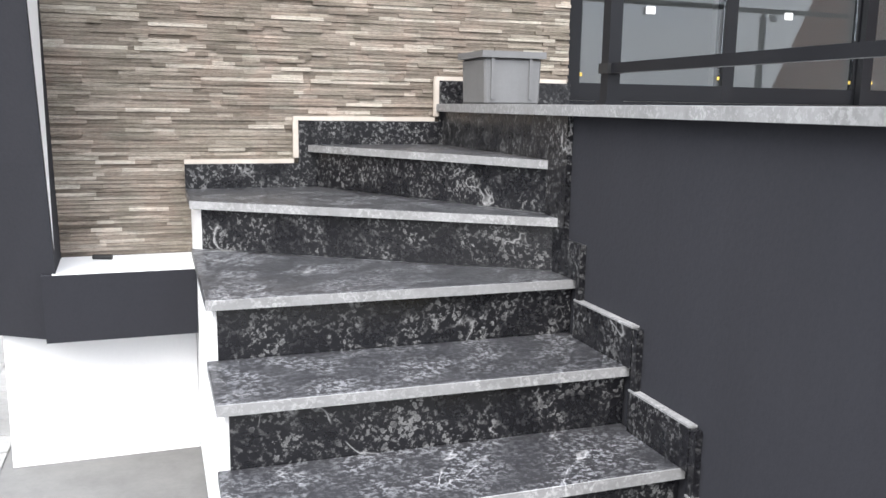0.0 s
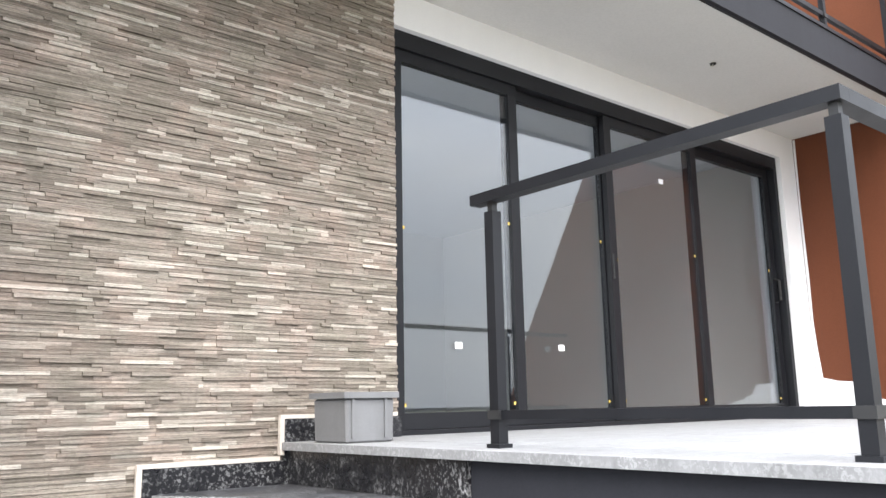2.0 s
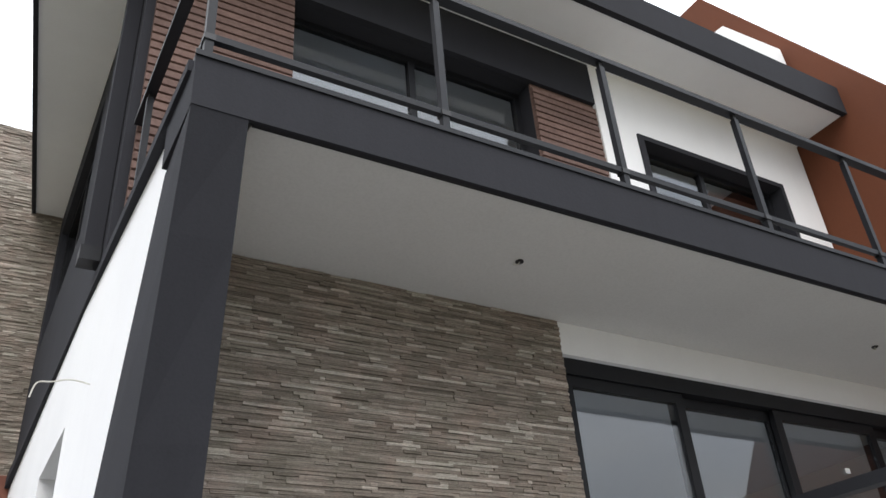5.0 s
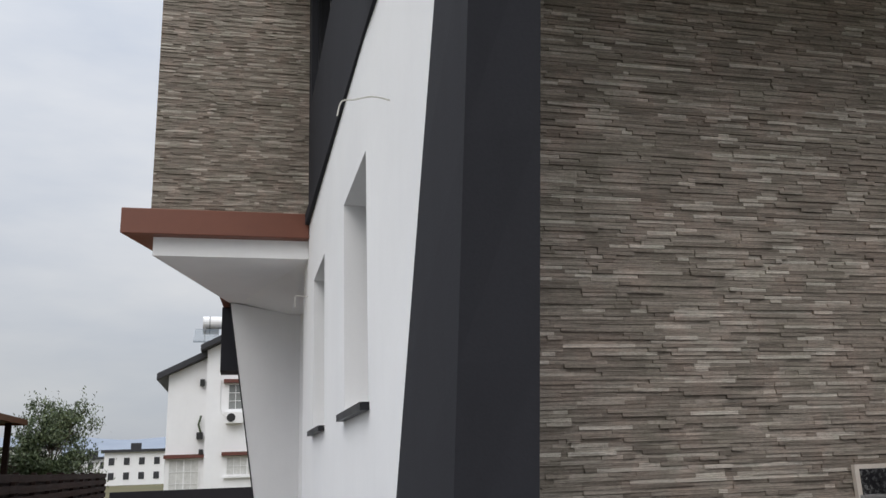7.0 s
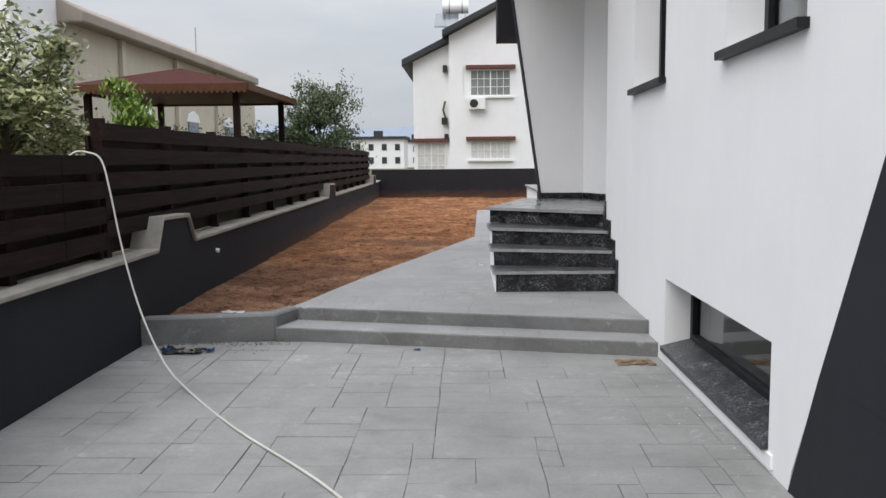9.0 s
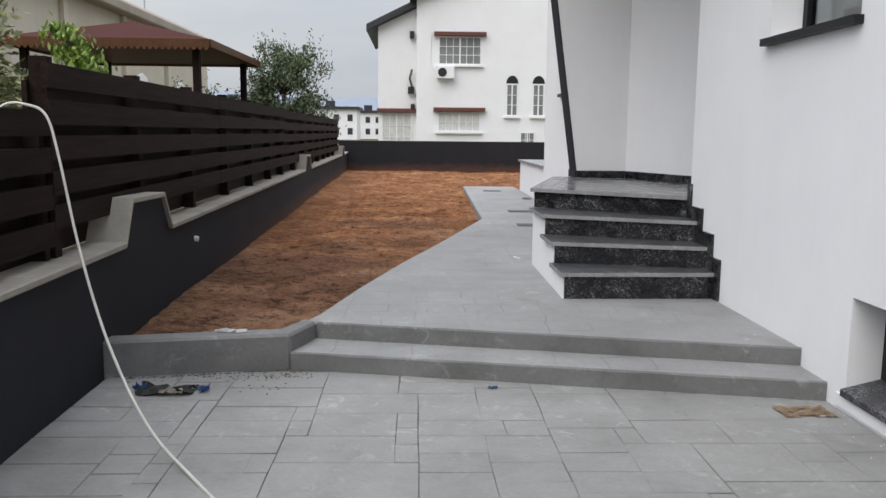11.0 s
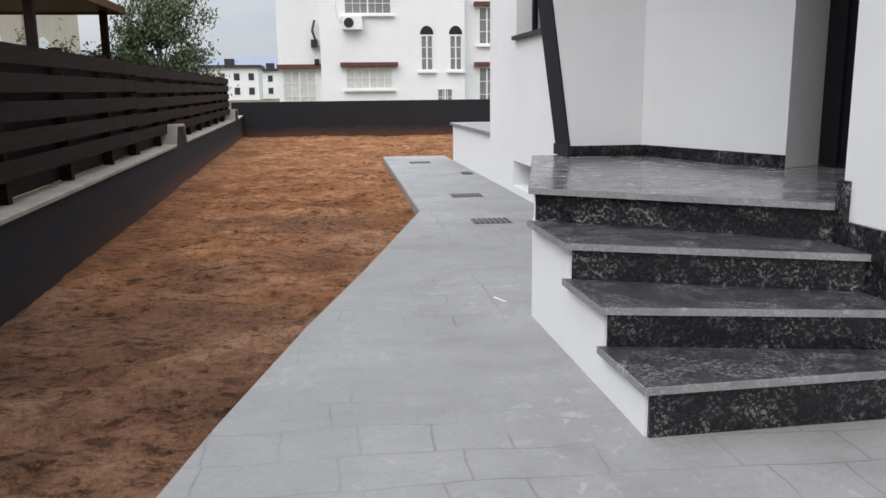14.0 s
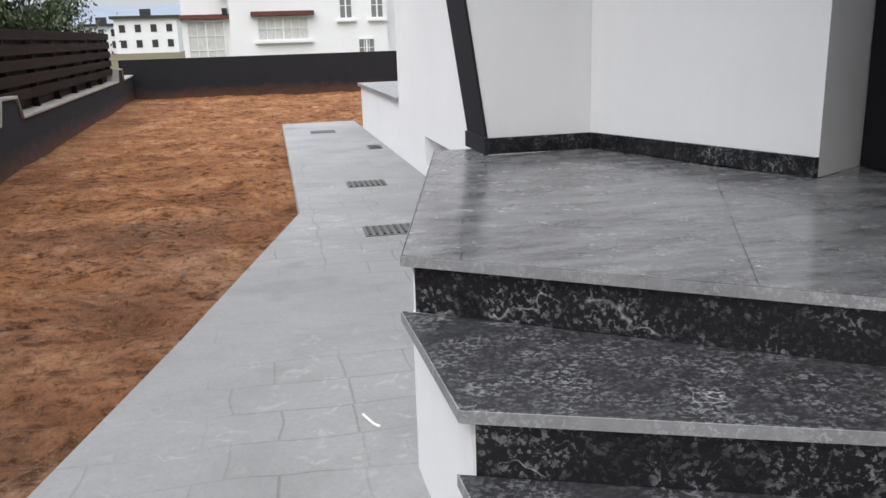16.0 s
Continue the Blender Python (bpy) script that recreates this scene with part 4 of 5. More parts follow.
square_post(brail, -0.555, 3.9, 4.10, 4.945, 0.036, 0.085, False)
part("top_rail", B(-0.62, 6.2, 2.54, 2.60, 4.98, 5.015, bevel=0.004), ALU, brail)
part("top_rail", B(-0.585, -0.525, 2.601, 4.2, 4.98, 5.015, bevel=0.004), ALU, brail)
part("bottom_rail", B(-0.53, 6.2, 2.555, 2.585, 4.192, 4.226, bevel=0.003), ALU, brail)
part("bottom_rail", B(-0.57, -0.54, 2.60, 4.2, 4.192, 4.226, bevel=0.003), ALU, brail)
local(brail)


# windows and doors
def sliding_doors():
    w = thing("sliding_door", "anthracite framed four-panel glazed sliding doors", "door", at=(3.9, 3.62, 1.42))
    xs = [1.84, 2.79, 3.69, 4.72, 5.94]
    part("head", B(1.835, 5.945, 3.56, 3.70, 3.50, 3.60, bevel=0.003), ALU, w)
    part("threshold", B(1.835, 5.945, 3.56, 3.70, 1.409, 1.445, bevel=0.003), ALU, w)
    part("jamb", B(1.835, 1.86, 3.56, 3.70, 1.446, 3.499), ALU, w)
    part("jamb", B(5.90, 5.945, 3.56, 3.70, 1.446, 3.499), ALU, w)
    for i in range(4):
        a, b_ = xs[i], xs[i + 1]
        y = 3.60 if i % 2 == 0 else 3.645
        a, b_ = (a + 0.022 if i == 0 else a - 0.03), (b_ + 0.03 if i < 3 else b_ - 0.042)
        leaf = part("leaf", B(a, a + 0.07, y - 0.02, y + 0.02, 1.447, 3.498, bevel=0.003), ALU, w)
        part("stile", B(b_ - 0.07, b_, y - 0.02, y + 0.02, 1.447, 3.498, bevel=0.003), ALU, leaf)
        part("rail", B(a + 0.0705, b_ - 0.0705, y - 0.02, y + 0.02, 1.447, 1.53, bevel=0.003), ALU, leaf)
        part("rail", B(a + 0.0705, b_ - 0.0705, y - 0.02, y + 0.02, 3.43, 3.498, bevel=0.003), ALU, leaf)
        g = part("pane", B(a + 0.0705, b_ - 0.0705, y - 0.004, y + 0.004, 1.5305, 3.4295), GLASS, leaf, "reflecting window glass")
        g.visible_shadow = False
        if i in (1, 3):
            part("handle", tube(bmesh.new(), [(b_ - 0.035, y - 0.0205, 2.35), (b_ - 0.035, y - 0.06, 2.37), (b_ - 0.035, y - 0.06, 2.53), (b_ - 0.035, y - 0.0205, 2.55)], 0.011), BLACK, leaf, "black pull handle")
        for sx, sz, mt in ((a + 0.085, 1.57, STICKER), (b_ - 0.085, 1.57, STICKER), (b_ - 0.085, 2.62, STICKER), (a + 0.085, 2.50, STICKER)):
            part("sticker", B(sx - 0.007, sx + 0.007, y - 0.0065, y - 0.0045, sz - 0.009, sz + 0.009), mt, leaf, "small yellow sticker")
    for sx, sz in ((4.29, 3.13), (2.31, 1.885), (3.14, 1.895)):
        part("label_sticker", B(sx - 0.026, sx + 0.026, 3.585, 3.588, sz - 0.018, sz + 0.018), WSTICK, w, "white square sticker on the glass")
    local(w)


sliding_doors()


def framed_window(name, label, x0, x1, z0, z1, y, mullions, frame_mat=ALU, glass=GLASS, sash=0.055, plane="y", facing=-1):
    """A glazed frame in the plane across y or x, with bars at the given places."""
    w = thing(name, label, "window", at=((x0 + x1) / 2, y, z0) if plane == "y" else (y, (x0 + x1) / 2, z0))

    def bx(a, b_, c, d, t0, t1, bevel=0.0):
        return B(a, b_, y + t0, y + t1, c, d, bevel=bevel) if plane == "y" else B(y + t0, y + t1, a, b_, c, d, bevel=bevel)
    fr = part("window_frame", bx(x0, x1, z0, z0 + sash, -0.03, 0.03, 0.003), frame_mat, w)
    part("frame_head", bx(x0, x1, z1 - sash, z1, -0.03, 0.03, 0.003), frame_mat, fr)
    edges = [x0 + sash / 2] + list(mullions) + [x1 - sash / 2]
    for e in edges:
        part("stile", bx(e - sash / 2, e + sash / 2, z0 + sash + 0.0005, z1 - sash - 0.0005, -0.03, 0.03, 0.003), frame_mat, fr)
    for a, b_ in zip(edges, edges[1:]):
        g = part("pane", bx(a + sash / 2, b_ - sash / 2, z0 + sash, z1 - sash, -0.004, 0.004), glass, w)
        g.visible_shadow = False
    local(w)
    return w


framed_window("window_1", "anthracite framed tall side window", 4.77, 5.78, 1.92, 3.30, SX + 0.22, [], glass=DGLASS, plane="x")
framed_window("window_2", "anthracite framed tall side window", 7.08, 8.10, 1.92, 3.30, SX + 0.22, [], glass=DGLASS, plane="x")
framed_window("window_3", "anthracite framed low basement window", 5.02, 6.95, 0.15, 0.575, SX + 0.20, [], glass=DGLASS, plane="x")
framed_window("window_4", "anthracite framed rear side window", 14.1, 15.3, 1.88, 3.1, SX + 0.2, [], glass=DGLASS, plane="x")
framed_window("window_5", "anthracite framed balcony window", 3.77, 5.62, 4.9, 6.32, 4.36, [4.62], glass=GLASS)
framed_window("window_6", "anthracite framed balcony door", 0.40, 2.56, 4.12, 6.58, 4.44, [1.48], glass=GLASS)
framed_window("window_7", "anthracite framed upper side window", 6.1, 8.5, 5.3, 6.7, SX + 0.1, [7.3], glass=DGLASS, plane="x")
structure("window_surround", front_wall(3.706, 5.674, 4.846, 6.374, [(3.77, 5.62, 4.9, 6.32)], 4.18, 4.45), GREY, "charcoal raised window surround", "trim")
structure("upper_room_back", B(-0.2, 6.2, 6.5, 6.6, 4.1, 7.0), ROOM, "upper room wall", "wall")
structure("upper_room_floor", B(-0.3, 6.2, 4.5, 6.5, 4.0, 4.1), TILE, "upper room floor", "floor")
# Dark panel added close behind the basement window to keep its inside dark.
structure("basement_dark_panel", B(SX + 0.302, SX + 0.34, 4.0, 9.0, 0.0, 1.2), GROUT, "added dark panel behind the basement window", "wall")
# Pale sheet filling the lower part of the window opening.
structure("pale_sheet_upper", B(3.8, 5.5, 4.55, 4.57, 4.95, 5.75), CURTAIN, "white sheet behind the lower part of the balcony window", "curtain")
for a, b_ in ((4.77, 5.78), (7.08, 8.10), (14.1, 15.3)):
    structure("window_sill", B(SX - 0.05, SX + 0.18, a - 0.03, b_ + 0.03, 1.876, 1.918, bevel=0.004), ALU, "dark stone window sill", "sill")
structure("basement_sill", P([(SX - 0.03, 0.085), (SX + 0.19, 0.145), (SX + 0.19, 0.175), (SX - 0.03, 0.12)], 5.02, 6.95, axis="y", bevel=0.003), TREAD, "sloping grey granite basement sill", "sill")
structure("basement_niche", B(SX - 0.012, SX + 0.001, 4.96, 7.02, 0.02, 0.084), WHITE, "white plaster strip under the basement sill", "trim")
structure("annex_niche", B(SX + 0.22, SX + 0.24, 14.45, 15.42, 0.28, 0.56), ALU, "small dark basement opening", "window")

# brown slat cladding on the upper front
clad = structure("wall_upper_cladding", B(-0.56, 0.395, 4.24, 4.259, 4.1, 7.05), SLAT, "brown timber slat cladding", "cladding")
clad2 = structure("wall_upper_cladding_east", B(2.565, 3.265, 4.24, 4.259, 4.1, 6.579), SLAT, "brown timber slat cladding", "cladding")
for x0, x1, z1, par in ((-0.56, 0.395, 7.0, clad), (2.565, 3.265, 6.52, clad2)):
    z = 4.12
    me = None
    while z < z1:
        if me is None:
            o = part("slat", P([(4.24, 0.0), (4.212, 0.008), (4.212, 0.058), (4.24, 0.066)], x0, x1, axis="x"), SLAT, par)
            me = o.data
        else:
            o = new("slat", me)
            o.parent = par
        o.location.z = z
        z += 0.069
dp = thing("downpipe", "dark square rainwater downpipe at the house corner", "downpipe", at=(SX - 0.06, 4.5, 4.2))
part("pipe", B(SX - 0.10, SX - 0.005, 4.40, 4.50, 4.22, 7.05, bevel=0.006), GREY, dp)
part("shoe", B(SX - 0.115, SX - 0.004, 4.39, 4.51, 4.13, 4.22, bevel=0.006), ALU, dp)
local(dp)

# ---- side entrance stair ----
SNOSE = [((-1.72, 8.72), (SX, 8.74)), ((-1.73, 9.145), (SX, 8.90)), ((-1.735, 9.61), (SX, 9.14)), ((-1.74, 10.23), (SX, 9.40))]
SZ = [0.39, 0.55, 0.71, 0.875]
LAND = [(-1.74, 10.23), (SX, 9.40), (0.36, 9.38), (0.36, 11.955), (-1.0, 11.955), (-1.0, 12.2), (-1.22, 12.2)]
sstair = thing("entrance_stair", "black granite fan-shaped side stair with white base", "stairs", at=(-1.2, 8.74, 0.2))
z0 = 0.2
for k, (a, b_) in enumerate(SNOSE):
    z = SZ[k]
    a2, b2 = Vector(a), Vector(b_)
    d = (b2 - a2).normalized()
    n = Vector((-d.y, d.x))
    tail = [(SX + 0.0, 12.1), (-1.18, 12.15), (-1.702, 10.3)] if k < 3 else [(SX, 12.1), (-1.18, 12.15)]
    body = [(-1.702, a[1] + 0.04), tuple(b2 + n * 0.036)] + tail
    part("step_body", P(body, z0 - (0.031 if k else 0.0), z - 0.031), WHITE, sstair, "white rendered stair base")
    part("riser", P([tuple(a2 + n * 0.022 + d * 0.028), tuple(b2 + n * 0.022), tuple(b2 + n * 0.0345), tuple(a2 + n * 0.0345 + d * 0.028)], z0 + 0.001, z - 0.0305), RISER, sstair, "black granite riser with pale flecks")
    if k < 3:
        na, nb = SNOSE[k + 1]
        tp = [a, b_, (nb[0], nb[1] + 0.03), (na[0], na[1] + 0.03)]
        t = part("tread", P(tp, z - 0.03, z, bevel=0.003), TREAD, sstair, "dusty black granite tread")
    else:
        t = part("landing", P(LAND, z - 0.03, z - 0.004, bevel=0.002), LANDING, sstair, "dusty black granite landing with sheen put in as grey")
    part("nosing", P([tuple(a2 - n * 0.0025), tuple(b2 - n * 0.0025), tuple(b2 + n * 0.001), tuple(a2 + n * 0.001)], z - 0.029, z - 0.001), NOSE, t, "pale sawn granite nosing")
    part("side_nosing", P([(a[0] - 0.0025, a[1]), (a[0] + 0.001, a[1]), (SNOSE[k + 1][0][0] + 0.001, SNOSE[k + 1][0][1] + 0.03), (SNOSE[k + 1][0][0] - 0.0025, SNOSE[k + 1][0][1] + 0.03)] if k < 3 else [(-1.7425, 10.23), (-1.739, 10.23), (-1.219, 12.2), (-1.2225, 12.2)], z - 0.029, z - 0.001), NOSE, t)
    # stepped skirting up the side wall
    y1 = SNOSE[k + 1][1][1] if k < 3 else 9.40
    if k < 3:
        part("skirting", B(SX - 0.02, SX - 0.001, b_[1] - 0.07, y1 - 0.0705, SZ[k - 1] + 0.001 if k else z - 0.19, z + 0.10, bevel=0.002), RISER, sstair, "black granite stepped skirting")
    z0 = z
part("skirting", B(SX - 0.02, SX - 0.001, 9.33, 9.40, 0.711, 0.975, bevel=0.002), RISER, sstair, "black granite stepped skirting")
# landing slabs with open joints
for pts in ([(-1.735, 10.232), (-1.60, 10.13), (-1.06, 12.19), (-1.215, 12.19)], [(-1.596, 10.127), (-1.017, 9.699), (-0.244, 11.23), (-0.46, 11.933), (-1.017, 11.928), (-1.017, 12.19), (-1.056, 12.19)], [(-1.012, 9.696), (-0.63, 9.412), (-0.396, 9.405), (-0.396, 10.92)], [(-0.392, 9.405), (0.355, 9.40), (0.355, 11.0), (0.30, 11.0), (-0.04, 10.81), (-0.238, 11.225), (-0.392, 10.925)]):
    part("slab", P(pts, 0.8715, 0.875), LANDING, sstair)
local(sstair)
for nm, pts in (("skirting_fin", [(-1.01, 11.935), (-0.485, 11.935), (-0.485, 11.949), (-1.01, 11.949)]), ("skirting_angled", [(-0.484, 11.935), (-0.053, 10.815), (-0.037, 10.815), (-0.466, 11.945)]), ("skirting_fin_end", [(-1.03, 11.935), (-1.011, 11.935), (-1.011, 12.31), (-1.03, 12.31)])):
    structure(nm, P(pts, 0.876, 0.955), GREY if nm == "skirting_fin_end" else RISER, "black granite skirting at the entrance", "skirting")
door = thing("entrance_door", "dark anthracite entrance door with steel bar", "door", at=(0.33, 10.1, 0.876))
part("leaf", B(0.30, 0.345, 9.50, 10.80, 0.88, 3.05, bevel=0.004), ALU, door)
part("door_frame", B(0.28, 0.35, 10.801, 10.98, 0.88, 3.12, bevel=0.004), ALU, door)
part("door_frame", B(0.28, 0.35, 9.40, 9.499, 0.88, 3.12, bevel=0.004), ALU, door)
part("protective_film", B(0.2965, 0.2995, 10.50, 10.60, 0.93, 3.0), FILM, door, "strip of pale printed protective film")
for zz in (1.1, 1.5, 1.9, 2.3):
    part("print_mark", B(0.2955, 0.2964, 10.53, 10.57, zz, zz + 0.14), BLACK, door)
part("handle", tube(bmesh.new(), [(0.299, 9.62, 1.5), (0.25, 9.62, 1.52), (0.25, 9.62, 2.3), (0.299, 9.62, 2.32)], 0.014), CHROME, door, "steel pull bar")
local(door)
eb = thing("junction_box", "empty dark wall box for a lamp", "junction box", at=(-0.3, 11.6, 2.5))
o = part("socket", B(-0.04, 0.04, -0.008, 0.004, -0.055, 0.055, bevel=0.003), BLACK, eb)
eb.matrix_world = Matrix.Translation((-0.20, 11.355, 2.46)) @ Matrix.Rotation(math.atan2(-1.035, 0.47), 4, "Z")


# ---- beyond the garden: villa, neighbours, trees, distance ----
def villa():
    v = thing("villa", "white two-storey villa with dark roof edges and maroon shutter boxes", "house", at=(0, 40, 0))
    Y = 40.0
    part("wall", B(-2.75, 3.02, Y, Y + 9, -0.1, 7.05), WHITE, v)
    part("gable", P([(-2.75, 7.05), (3.02, 7.05), (3.02, 9.4), (2.2, 9.6)], Y + 0.01, Y + 9, axis="y"), WHITE, v)
    part("wing_wall", P([(-4.45, -0.1), (-2.752, -0.1), (-2.752, 6.75), (-4.45, 5.95)], Y + 0.5, Y + 8, axis="y"), WHITE, v)
    part("wing_wall", B(3.025, 9.0, Y + 0.6, Y + 9, -0.1, 8.0), WHITE, v)
    part("roof", P([(-3.05, 6.95), (2.2, 9.62), (2.2, 9.9), (-3.05, 7.25)], Y - 0.5, Y + 9.3, axis="y", bevel=0.03), ROOFDARK, v)
    part("roof", P([(-4.95, 5.70), (-2.76, 6.78), (-2.76, 7.10), (-4.95, 6.02)], Y + 0.1, Y + 8.3, axis="y", bevel=0.03), ROOFDARK, v)

    def win(x0, x1, z0, z1, y, bars, rows, curtain=True, shutter=True):
        fr = part("window", B(x0 - 0.06, x1 + 0.06, y - 0.05, y + 0.02, z0 - 0.06, z0, bevel=0.01), WSTICK, v, "white framed window with bars")
        part("frame", B(x0 - 0.06, x1 + 0.06, y - 0.05, y + 0.02, z1, z1 + 0.06), WSTICK, fr)
        for x in (x0 - 0.06, (x0 + x1) / 2 - 0.03, x1):
            part("frame", B(x, x + 0.06, y - 0.05, y + 0.02, z0 + 0.0005, z1 - 0.0005), WSTICK, fr)
        part("pane", B(x0, x1, y - 0.012, y - 0.004, z0, z1), CURTAIN if curtain else PANE, fr)
        for k in range(1, bars):
            if abs(k - bars / 2) > 0.1:
                x = x0 + (x1 - x0) * k / bars
                part("glazing_bar", B(x - 0.012, x + 0.012, y - 0.035, y - 0.015, z0, z1), WSTICK, fr)
        for k in range(1, rows):
            z = z0 + (z1 - z0) * k / rows
            part("glazing_bar", B(x0, x1, y - 0.034, y - 0.016, z - 0.012, z + 0.012), WSTICK, fr)
        part("sill", B(x0 - 0.15, x1 + 0.15, y - 0.14, y, z0 - 0.14, z0 - 0.065, bevel=0.01), WHITE, fr)
        if shutter:
            part("shutter_box", B(x0 - 0.25, x1 + 0.25, y - 0.25, y, z1 + 0.08, z1 + 0.24, bevel=0.02), AWNING, v, "maroon shutter box")

    win(-1.74, 0.04, 4.35, 5.45, Y, 6, 3, curtain=False)
    win(-1.74, 0.04, 1.45, 2.2, Y, 6, 2)
    win(-4.25, -3.0, 0.1, 2.15, Y + 0.5, 4, 4)
    win(1.92, 2.48, 0.75, 1.35, Y, 3, 2, curtain=False, shutter=False)
    for x in (1.27, 2.44):
        win(x, x + 0.42, 2.15, 3.45, Y, 2, 3, curtain=False, shutter=False)
        arch = [(x - 0.06 + 0.54 * (1 - math.cos(a)) / 2, 3.52 + 0.34 * math.sin(a)) for a in [math.pi * k / 10 for k in range(11)]]
        part("arch_head", P(arch, Y - 0.05, Y + 0.01, axis="y"), GREY, v, "dark arched window head")
    win(3.75, 4.35, 3.2, 4.6, Y + 0.6, 2, 3, curtain=False)
    win(3.75, 4.35, 0.6, 2.2, Y + 0.6, 2, 3, curtain=False)
    ac = part("air_conditioner", B(-1.85, -1.10, Y - 0.35, Y - 0.02, 3.70, 4.20, bevel=0.03), WSTICK, v, "white outdoor air conditioner unit")
    part("fan_grille", tube(bmesh.new(), [(-1.62, Y - 0.352, 3.95), (-1.62, Y - 0.375, 3.95)], 0.19, 20), BLACK, ac)
    part("cable", tube(bmesh.new(), [(-2.1, Y - 0.03, 5.7), (-2.12, Y - 0.03, 4.6), (-2.05, Y - 0.03, 4.2), (-1.85, Y - 0.1, 4.0)], 0.02, 6), WSTICK, v)
    part("planter", B(-3.12, -2.85, Y + 0.2, Y + 0.5, 3.05, 3.35, bevel=0.04), BLACK, v, "dark wall planter")
    part("planter_plant", tube(bmesh.new(), [(-2.95, Y + 0.35, 3.35), (-3.05, Y + 0.3, 3.7), (-2.95, Y + 0.3, 4.1)], 0.05, 6), LEAF, v)
    part("wall_lamp", B(-3.05, -2.85, Y + 0.25, Y + 0.5, 5.45, 5.75, bevel=0.05), BLACK, v, "dark wall lamp")
    part("wall_lamp", B(-3.0, -2.82, Y + 0.25, Y + 0.5, 2.35, 2.6, bevel=0.05), BLACK, v, "dark wall lamp")
    local(v)
    s = thing("solar_heater", "white solar water tank on a steel rack on the roof", "water heater", at=(-2.6, 41, 7.3))
    tk = tube(bmesh.new(), [(-3.05, 41, 8.5), (-2.95, 41, 8.5), (-1.95, 41, 8.5), (-1.85, 41, 8.5)], 0.30, 16)
    part("tank", tk, WSTICK, s)
    for x in (-2.75, -2.15):
        part("strap", tube(bmesh.new(), [(x, 41, 8.5), (x + 0.03, 41, 8.5)], 0.31, 16), GREY, s)
    for x, y in ((-2.95, 40.8), (-2.0, 40.8), (-2.95, 41.3), (-2.0, 41.3)):
        part("leg", B(x - 0.02, x + 0.02, y - 0.02, y + 0.02, 7.2, 8.3), CHROME, s)
    part("collector", P([(39.6, 7.35), (40.75, 8.1), (40.75, 8.17), (39.6, 7.42)], -3.4, -2.3, axis="x"), DGLASS, s, "dark tilted solar collector")
    local(s)


villa()


def neighbour_house():
    h = thing("neighbour_house", "beige rendered neighbouring house with a long eave", "house", at=(-16, 30, 0))
    part("wall", B(-22, -13.1, 25, 45, -0.1, 5.3), BEIGE, h)
    part("white_wall", B(-22, -13.35, 22.2, 24.99, -0.1, 6.5), WHITE, h, "white rendered front wing")
    part("eave", P([(-23, 5.3), (-12.6, 5.3), (-12.6, 5.62), (-13.2, 5.95), (-23, 5.95)], 24.6, 44.0, axis="y", bevel=0.04), EAVE, h)
    for y in (28, 33, 38):
        part("pilaster", B(-13.09, -12.95, y, y + 0.3, -0.1, 5.29), BEIGE, h)
        w = part("window", B(-13.099, -13.05, y + 1.4, y + 2.6, 1.6, 3.0, bevel=0.02), DGLASS, h, "arched dark window")
        part("arch_frame", P([(y + 1.3, 3.001), (y + 1.5, 3.3), (y + 2.0, 3.45), (y + 2.5, 3.3), (y + 2.7, 3.001)], -13.099, -13.02, axis="x"), WHITE, w)
    part("antenna", tube(bmesh.new(), [(-13.5, 37, 5.9), (-13.5, 37, 7.1)], 0.03, 6), CHROME, h)
    local(h)


neighbour_house()


def gazebo():
    g = thing("gazebo", "timber garden gazebo with a red felt hipped roof", "gazebo", at=(-8.8, 22.4, 0))
    x0, x1, y0, y1, ze, zp = -10.9, -6.8, 19.8, 25.0, 3.02, 3.66
    bm = bmesh.new()
    ring = [bm.verts.new(p) for p in ((x0, y0, ze + 0.1), (x1, y0, ze + 0.1), (x1, y1, ze + 0.1), (x0, y1, ze + 0.1))]
    ridge = [bm.verts.new(p) for p in ((-8.9, 21.6, zp), (-8.9, 23.2, zp))]
    for f in ((ring[0], ring[1], ridge[0]), (ring[1], ring[2], ridge[1], ridge[0]), (ring[2], ring[3], ridge[1]), (ring[3], ring[0], ridge[0], ridge[1])):
        bm.faces.new(f)
    bmesh.ops.solidify(bm, geom=bm.faces[:], thickness=0.05)
    part("roof", bm, ROOFRED, g)
    part("soffit", B(x0 + 0.05, x1 - 0.05, y0 + 0.05, y1 - 0.05, ze + 0.0, ze + 0.04), PINE, g)
    for nm, b_ in (("a", (x0, x1, y0 - 0.03, y0, ze - 0.05, ze + 0.1)), ("b", (x1, x1 + 0.03, y0, y1, ze - 0.05, ze + 0.1)), ("c", (x0, x1, y1, y1 + 0.03, ze - 0.05, ze + 0.1)), ("d", (x0 - 0.03, x0, y0, y1, ze - 0.05, ze + 0.1))):
        part("fascia", B(*b_), PINE, g)
    for k in range(34):
        x = x0 + (x1 - x0) * k / 34
        part("scallop", P([(x, ze - 0.05), (x + 0.03, ze - 0.10), (x + 0.06, ze - 0.115), (x + 0.09, ze - 0.10), (x + 0.12, ze - 0.05)], y0 - 0.028, y0 - 0.005, axis="y"), PINE, g)
    for x in (x0 + 0.35, x1 - 0.35):
        for y in (y0 + 0.35, y1 - 0.35):
            part("post", B(x - 0.07, x + 0.07, y - 0.07, y + 0.07, -0.06, ze, bevel=0.01), FENCE, g)
    local(g)


gazebo()


